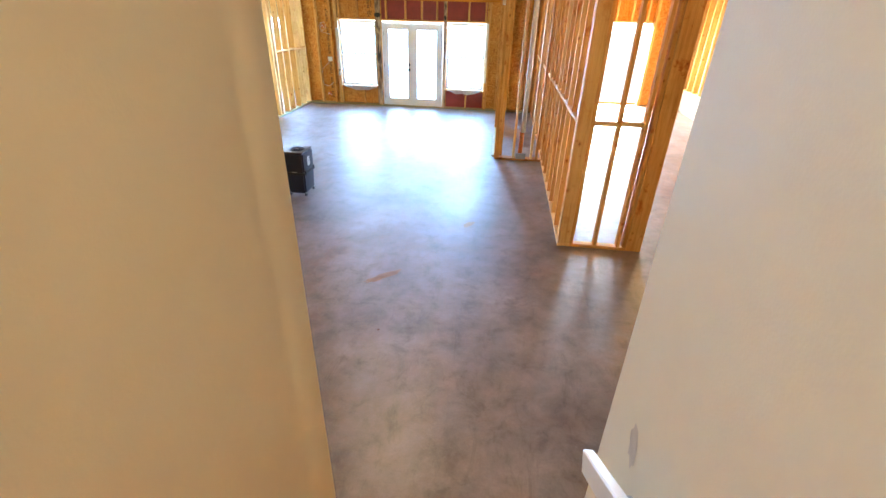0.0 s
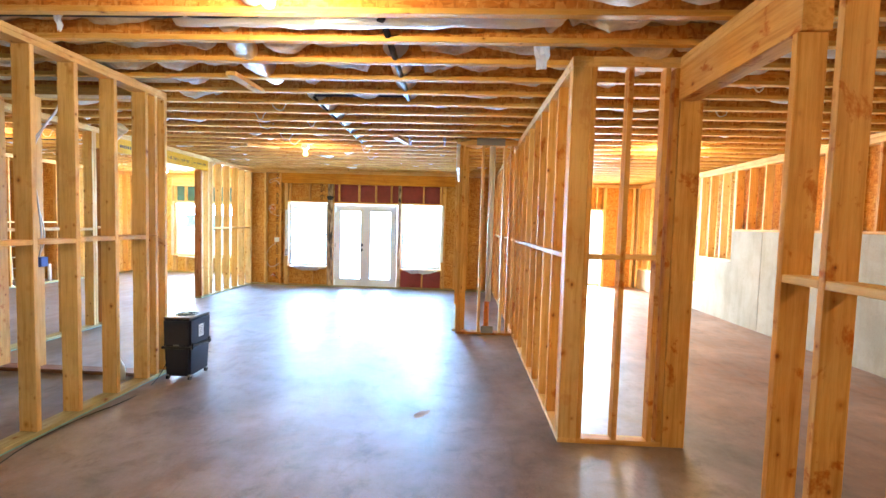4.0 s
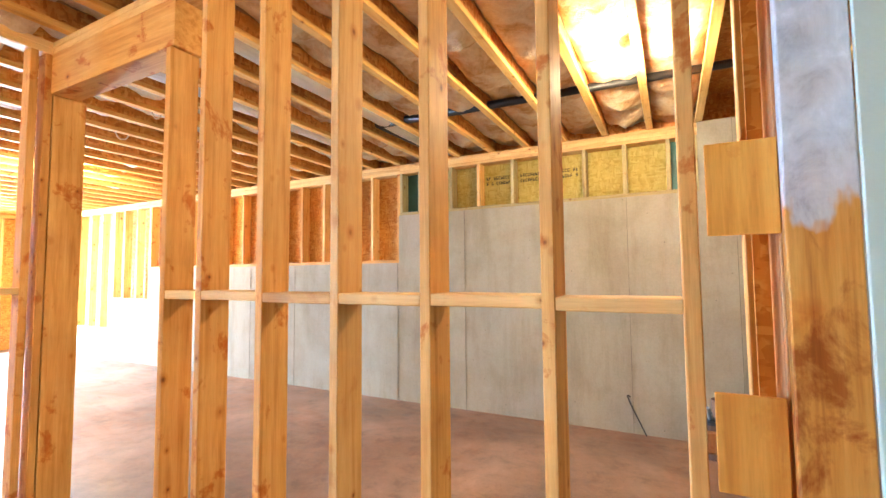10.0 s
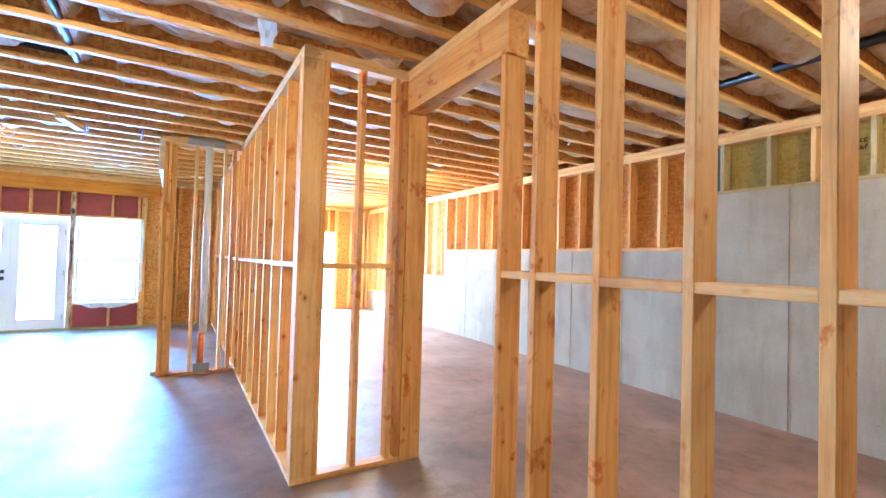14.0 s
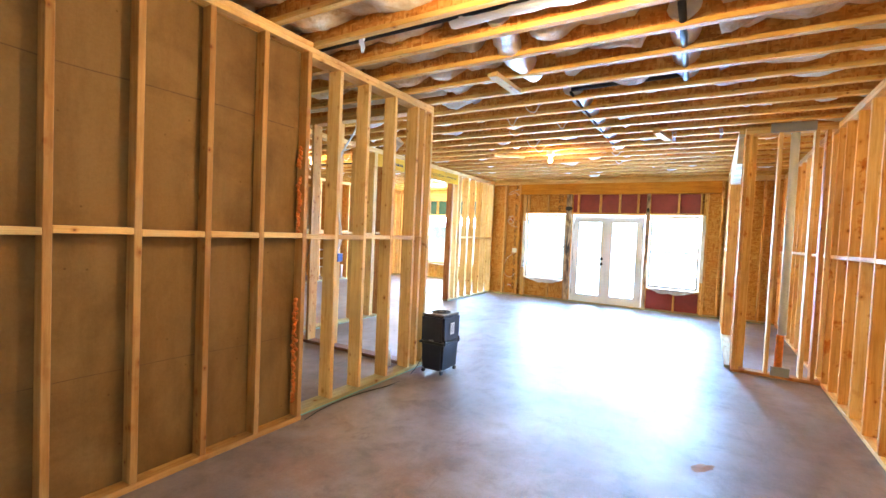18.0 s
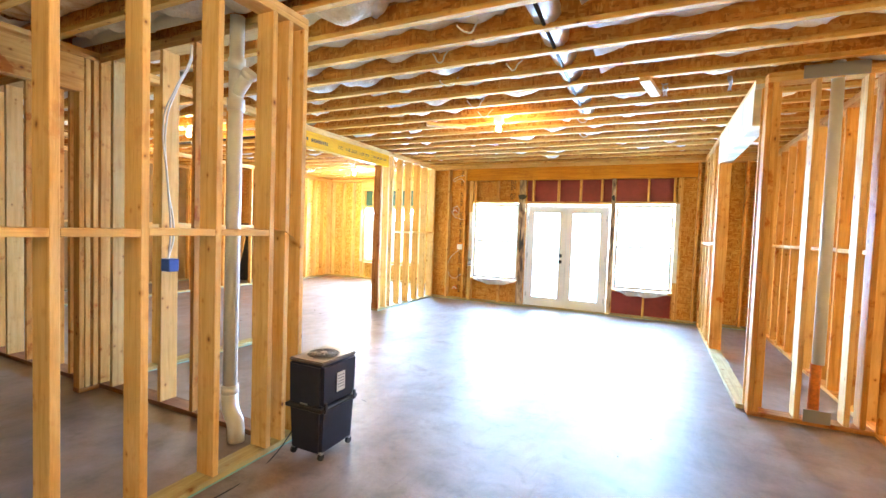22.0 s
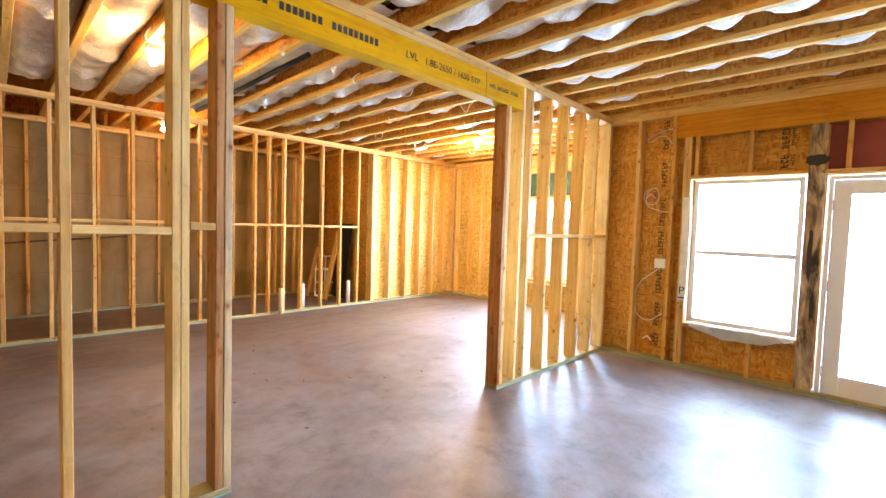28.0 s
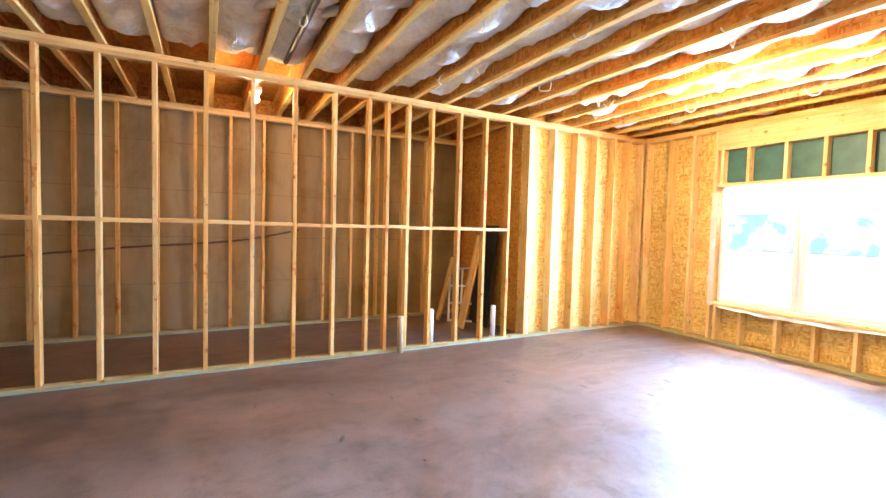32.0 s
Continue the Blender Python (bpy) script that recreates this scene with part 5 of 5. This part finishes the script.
# ---------------------------------------------------------------- closet chase
riser = tagged(new("drain_riser"), "grey plastic pipe with an orange lower end in the closet wall", "pipe")
part("pipe", tube_bm([(0.915, 8.01, 0.50), (0.915, 8.01, 2.95)], 0.043, 16), PVC, riser)
part("orange_end", tube_bm([(0.897, 7.995, 0.05), (0.900, 7.998, 0.50)], 0.038, 16), ORANGE, riser, "orange painted lower end")
for x0, x1, z0, z1 in ((0.675, 1.09, H - 0.075, H + 0.03), (0.82, 1.00, 0.03, 0.135)):
    tagged(part("nail_plate", box_bm(x0, x1, 7.932, 7.94, z0, z1, 0.001), GREY), "grey galvanised protection plate over the wall plate", "plate", "protection plates")

# ---------------------------------------------------------------- storage room things
for x, y, h in ((-9.15, 10.06, 0.42), (-9.32, 10.53, 0.44), (-9.30, 11.43, 0.44)):
    tagged(part("pipe_stub", tube_bm([(x, y, 0), (x, y, h)], 0.035, 14), PVC if y > 10.2 else CREAM), "capped plastic pipe stub rising from the slab", "pipe stub", "pipe stubs")
lad = tagged(new("window_sash"), "old white divided window sash leaning in the corner", "window sash")
for k in range(3):
    part("stile", box_bm(0.19 * k, 0.19 * k + 0.03, 0, 0.03, 0, 0.85, 0.003), WHITE, lad)
for z in (0, 0.27, 0.54, 0.82):
    part("rail", box_bm(0.03, 0.38, 0.002, 0.028, z, z + 0.03, 0.003), WHITE, lad)
lad.matrix_world = Matrix.Translation((-10.45, 11.38, 0)) @ Matrix.Rotation(radians(58), 4, "Z") @ Matrix.Rotation(radians(-14), 4, "X")
for x, y, l, t in ((-10.50, 11.36, 1.0, 9), (-9.95, 11.45, 1.35, 7), (-9.88, 11.42, 1.15, 6), (-10.0, 11.5, 1.25, 7)):
    ob = lumber("leaning_board", -0.045, 0.045, -0.018, 0.018, 0, l, WOOD_PALE)
    ob.matrix_world = Matrix.Translation((x, y, l / 2 - 0.002)) @ Matrix.Rotation(radians(t), 4, "Y") @ Matrix.Rotation(radians(-9), 4, "X")
    tagged(ob, "offcut board leaning in the storage corner", "board", "leaning boards")
pan = part("dark_panel", box_bm(-0.25, 0.25, 0, 0.02, 0, 1.5, 0.003), BLACK)
pan.matrix_world = Matrix.Translation((-10.1, 11.70, 0)) @ Matrix.Rotation(radians(-6), 4, "X")
tagged(pan, "dark panel leaning against the storage end wall", "panel")
# added tube that stands in for a slanting brown streak on the concrete
cable("slanting_streak", [(-11.295, 5.9, 0.95), (-11.29, 7.2, 1.08), (-11.29, 8.6, 1.20), (-11.295, 9.3, 1.34)], 0.012, BROWN, "thin tube standing in for a slanting brown streak on the concrete wall", "pipe")

# ---------------------------------------------------------------- east room things
tb = tagged(new("tool_bucket"), "brown tool bucket with tools sticking out, on the slab", "bucket")
bm = bmesh.new()
bmesh.ops.create_cone(bm, cap_ends=True, segments=24, radius1=0.12, radius2=0.15, depth=0.30, matrix=Matrix.Translation((0, 0, 0.15)))
part("bucket", bm, BROWN, tb)
bm = bmesh.new()
bmesh.ops.create_cone(bm, cap_ends=True, segments=24, radius1=0.156, radius2=0.156, depth=0.03, matrix=Matrix.Translation((0, 0, 0.30)))
part("rim", bm, BLACK, tb)
part("pouch", box_bm(-0.16, -0.11, -0.08, 0.08, 0.06, 0.24, 0.015), WOOD_DARK, tb, "reddish brown leather pocket")
part("tool_handle", tube_bm([(-0.05, 0.02, 0.28), (-0.14, 0.06, 0.42)], 0.02, 10), GREY, tb, "shiny metal tool handle")
part("tool_handle", tube_bm([(0.03, -0.05, 0.26), (0.02, -0.04, 0.46)], 0.06, 10), BROWN, tb)
part("tool_handle", tube_bm([(0.06, 0.05, 0.28), (0.09, 0.08, 0.47)], 0.018, 10), BLACK, tb)
tb.location = (5.18, 1.20, 0)
cable("bent_wire", [(5.42, 1.73, 0.006), (5.43, 1.80, 0.15), (5.44, 1.88, 0.33), (5.445, 1.885, 0.35), (5.445, 1.86, 0.34)], 0.006, INK, "bent dark wire standing against the concrete")
# joints in the cast concrete
for y, z in ((0.95, H), (1.84, 2.25), (2.68, 2.25), (3.57, 2.25), (4.48, 1.665), (5.35, 1.665), (6.2, 1.665), (7.1, 1.665), (8.0, 1.665), (8.9, 1.665)):
    part("form_joint", box_bm(5.457, 5.46, y - 0.0025, y + 0.0025, 0, z - 0.003), JOINT, wall_east)
west = bpy.data.objects["wall_west"]
for z in (0.61, 1.22, 1.83, 2.44):
    part("form_joint", box_bm(-11.30, -11.295, 2.0, 11.9, z - 0.003, z + 0.003), JOINT_TAN, west)
ret = bpy.data.objects["concrete_return"]
for z, thick in ((2.25, 0.003), (0.66, 0.002)):
    bm = bmesh.new()
    path = [(y, z + 0.018 * noise.noise(Vector((y * 2.2, z, 0)))) for y in (1.2 + 0.1 * k for k in range(28))]
    for (y0, a), (y1, c) in zip(path, path[1:]):
        q = [bm.verts.new((-2.5715, u, v)) for u, v in ((y0, a - thick), (y1, c - thick), (y1, c + thick), (y0, a + thick))]
        bm.faces.new(q)
    part("form_joint", bm, JOINT_BROWN, ret)
# orange foam along the end of the concrete
bm = bmesh.new()
rnd = random.Random(2)
z = 0.05
while z < 2.3:
    if noise.noise(Vector((0, 0, z * 4.0))) > (-0.2 if 1.42 < z < 2.1 or 0.15 < z < 0.95 else 0.3):
        bmesh.ops.create_icosphere(bm, subdivisions=1, radius=rnd.uniform(0.008, 0.019), matrix=Matrix.Translation((-2.52 + rnd.uniform(-0.012, 0.012), 3.925 + rnd.uniform(-0.014, 0.008), z)))
    z += rnd.uniform(0.006, 0.016)
for f in bm.faces:
    f.smooth = True
tagged(part("sealing_foam", bm, ORANGE), "bead of orange sealing foam along the last stud", "foam", "", "stuff")

# ---------------------------------------------------------------- lettering on the beam
def text(name, body, size, m, mat, parent):
    cu = bpy.data.curves.new(name, "FONT")
    cu.body, cu.size, cu.extrude, cu.align_x, cu.align_y = body, size, 0.0008, "LEFT", "CENTER"
    cu.materials.append(mat)
    ob = new(name, cu)
    ob.matrix_world = m
    ob.parent = parent
    return ob


beam_wall = bpy.data.objects["wall_beam"]
wrap = bpy.data.objects["house_wrap_strip"]
text("lettering", "P", 0.12, Matrix.Translation((-3.925, WY - 0.019, 0.86)) @ Matrix.Rotation(radians(90), 4, "X"), INK, wrap)
part("printed_marks", box_bm(-3.925, -3.862, WY - 0.019, WY - 0.0175, 0.775, 0.790), INK, wrap)
FACE = Matrix.Rotation(radians(90), 4, "Z") @ Matrix.Rotation(radians(90), 4, "X")
text("lettering", "LVL", 0.075, Matrix.Translation((-4.7835, 8.90, 2.70)) @ FACE, INK, beam_wall)
text("lettering", "1.8E-2650 / 1650 SYP", 0.072, Matrix.Translation((-4.7835, 9.08, 2.70)) @ FACE, INK, beam_wall)
rnd = random.Random(4)


def on_beam(bm, u0, u1, v0, v1):
    add_box(bm, -4.786, -4.7835, u0, u1, v0, v1)


y = 7.72
bm = bmesh.new()
for count in (5, 7, 9):
    for k in range(count):
        on_beam(bm, y, y + 0.028, 2.676, 2.676 + 0.046)
        y += 0.040
    y += 0.055
part("brand_bars", bm, INK, beam_wall, "dark printed brand marks")
bm = bmesh.new()
y = 9.84
for count in (3, 6, 4):
    for k in range(count):
        glyph(bm, on_beam, y, 2.698, 0.02, 0.03, rnd)
        y += 0.027
    y += 0.03
part("small_print", bm, INK, beam_wall)
part("beam_seam", box_bm(-4.786, -4.7837, 9.79, 9.795, 2.605, 2.81), INK, beam_wall)

# ---------------------------------------------------------------- floor marks and crumbs
def patch(x, y, rx, ry, turn, seed, mat, label):
    rnd = random.Random(seed)
    bm = bmesh.new()
    n = 26
    mid, ring = bm.verts.new((x, y, 0.004)), []
    for k in range(n):
        a = 2 * math.pi * k / n
        r = rnd.uniform(0.75, 1.1)
        p = Matrix.Rotation(turn, 2) @ Vector((rx * r * math.cos(a), ry * r * math.sin(a)))
        ring.append(bm.verts.new((x + p.x, y + p.y, 0.0008)))
    for k in range(n):
        bm.faces.new((mid, ring[k], ring[(k + 1) % n]))
    tagged(part("dirt_smear", bm, mat), label, "dirt smear", "floor smears")


patch(-0.57, 3.66, 0.23, 0.05, 0.75, 1, SMEAR, "dry brown smear on the slab")
patch(0.2, 5.05, 0.10, 0.05, 0.9, 2, SMEAR, "faint reddish smear on the slab")
rnd = random.Random(12)
for x, y in ((-0.40, 2.81), (-0.5, 6.6), (-0.9, 7.6), (-0.8, 7.8), (-1.2, 7.5), (-0.3, 7.0), (-5.6, 9.9), (-5.4, 9.3), (-5.7, 9.5), (-6.0, 8.2), (-6.9, 9.3), (-6.6, 8.6), (-5.9, 7.6)):
    bm = bmesh.new()
    bmesh.ops.create_icosphere(bm, subdivisions=1, radius=0.013, matrix=Matrix.Translation((x, y, 0.005)) @ Matrix.Rotation(rnd.random() * 3, 4, "Z") @ Matrix.Diagonal((rnd.uniform(0.6, 1.4), rnd.uniform(0.5, 1), 0.28, 1)))
    tagged(part("debris_chip", bm, BROWN), "small dark wood chip on the slab", "debris", "floor debris")

# yellow-green panels between the east wall's upper studs
east = bpy.data.objects["wall_east_framing"]
PANEL_GREEN = osb_material("yellow_green_board", (0.40, 0.31, 0.07), (0.48, 0.38, 0.10), (0.53, 0.43, 0.13), (0.58, 0.48, 0.16))
edges = (1.463, 1.847, 2.232, 2.616, 2.994, 3.399, 3.75, 4.178)
rnd = random.Random(21)


def on_east(bm, u0, u1, v0, v1):
    add_box(bm, 5.6195, 5.6225, -u1, -u0, v0, v1)


for k, (a, c) in enumerate(zip(edges, edges[1:])):
    part("sheathing", box_bm(5.622, 5.637, a + 0.02, c - 0.02, 2.29, H - 3 * PL), PANEL_GREEN, east, "yellow-green sheathing board")
    if 1 < k < 5:
        pr = bmesh.new()
        for row in range(2):
            u = -c + 0.05
            while u < -a - 0.09:
                glyph(pr, on_east, u, 2.60 - 0.06 * row, 0.02, 0.035, rnd)
                u += 0.028 if rnd.random() < 0.8 else 0.06
        part("printed_marks", pr, INK, east)
# black mould on the stud between window and door
def blot(name, x, z, rx, rz, seed, parent):
    rnd = random.Random(seed)
    bm = bmesh.new()
    ring = [bm.verts.new((x + rx * rnd.uniform(0.7, 1.1) * math.cos(a), WY - 0.0035, z + rz * rnd.uniform(0.7, 1.1) * math.sin(a))) for a in (2 * math.pi * k / 20 for k in range(20))]
    bm.faces.new(ring)
    return part(name, bm, INK, parent, "sooty black stain")


for x, z, rx, rz in ((-2.80, 2.22, 0.10, 0.055), (-2.81, 1.35, 0.022, 0.30), (-2.77, 0.85, 0.02, 0.16), (-1.07, 2.2, 0.03, 0.06), (-1.06, 1.3, 0.012, 0.2)):
    blot("black_stain", x, z, rx, rz, int(x * -100), bpy.data.objects["wall_north_framing"])

SCUFF = plaster("dark_slab_scuff", (0.11, 0.09, 0.09), 0.5, 0.3, 12.0, 0.05)
rnd = random.Random(31)
for k in range(26):
    x, y = (rnd.uniform(-8.6, -5.2), rnd.uniform(8.0, 12.5)) if k < 18 else (rnd.uniform(-4.0, 0.2), rnd.uniform(6.5, 10.5))
    patch(x, y, rnd.uniform(0.02, 0.07), rnd.uniform(0.006, 0.016), rnd.uniform(-0.5, 0.5), 60 + k, SCUFF, "small dark scuff on the slab")

# torn scraps of white facing hanging from the joists
for x, y, wd, d, seed in ((-2.10, 4.095, 0.06, 0.09, 1), (1.02, 4.505, 0.13, 0.16, 2), (-0.33, 8.115, 0.06, 0.07, 3), (0.19, 8.115, 0.04, 0.06, 4), (-5.9, 8.998, 0.07, 0.09, 5), (-7.2, 9.815, 0.06, 0.08, 6)):
    rnd = random.Random(seed)
    bm = bmesh.new()
    grid = []
    for r in range(5):
        k = r / 4
        grid.append([bm.verts.new((x + (c / 3 - 0.5) * wd * (1 - 0.45 * k) + rnd.uniform(-0.008, 0.008), y + rnd.uniform(-0.014, 0.014), H + 0.06 - k * (d + 0.06) + rnd.uniform(-0.012, 0.012))) for c in range(4)])
    for r in range(4):
        for c in range(3):
            bm.faces.new((grid[r][c], grid[r + 1][c], grid[r + 1][c + 1], grid[r][c + 1]))
    bmesh.ops.solidify(bm, geom=bm.faces[:], thickness=0.003)
    tagged(part("torn_facing", bm, WRAP), "torn white scrap of insulation facing hanging from a joist", "scrap", "torn scraps")

# grey patch on the drywall above the handrail's end
bm = bmesh.new()
rnd = random.Random(12)
ring = []
for k in range(16):
    a = 2 * math.pi * k / 16
    u, v = 0.045 * math.cos(a) * rnd.uniform(0.7, 1.2), 0.075 * math.sin(a) * rnd.uniform(0.7, 1.15)
    ring.append(bm.verts.new((SX1 - 0.0015, 0.92 + u + 0.25 * v, 1.21 + v)))
bm.faces.new(ring)
part("grey_patch", bm, plaster("grey_wall_patch", (0.56, 0.49, 0.40), 0.8, 0.3, 9.0), bpy.data.objects["wall_stair_right"], "grey patch on the drywall")
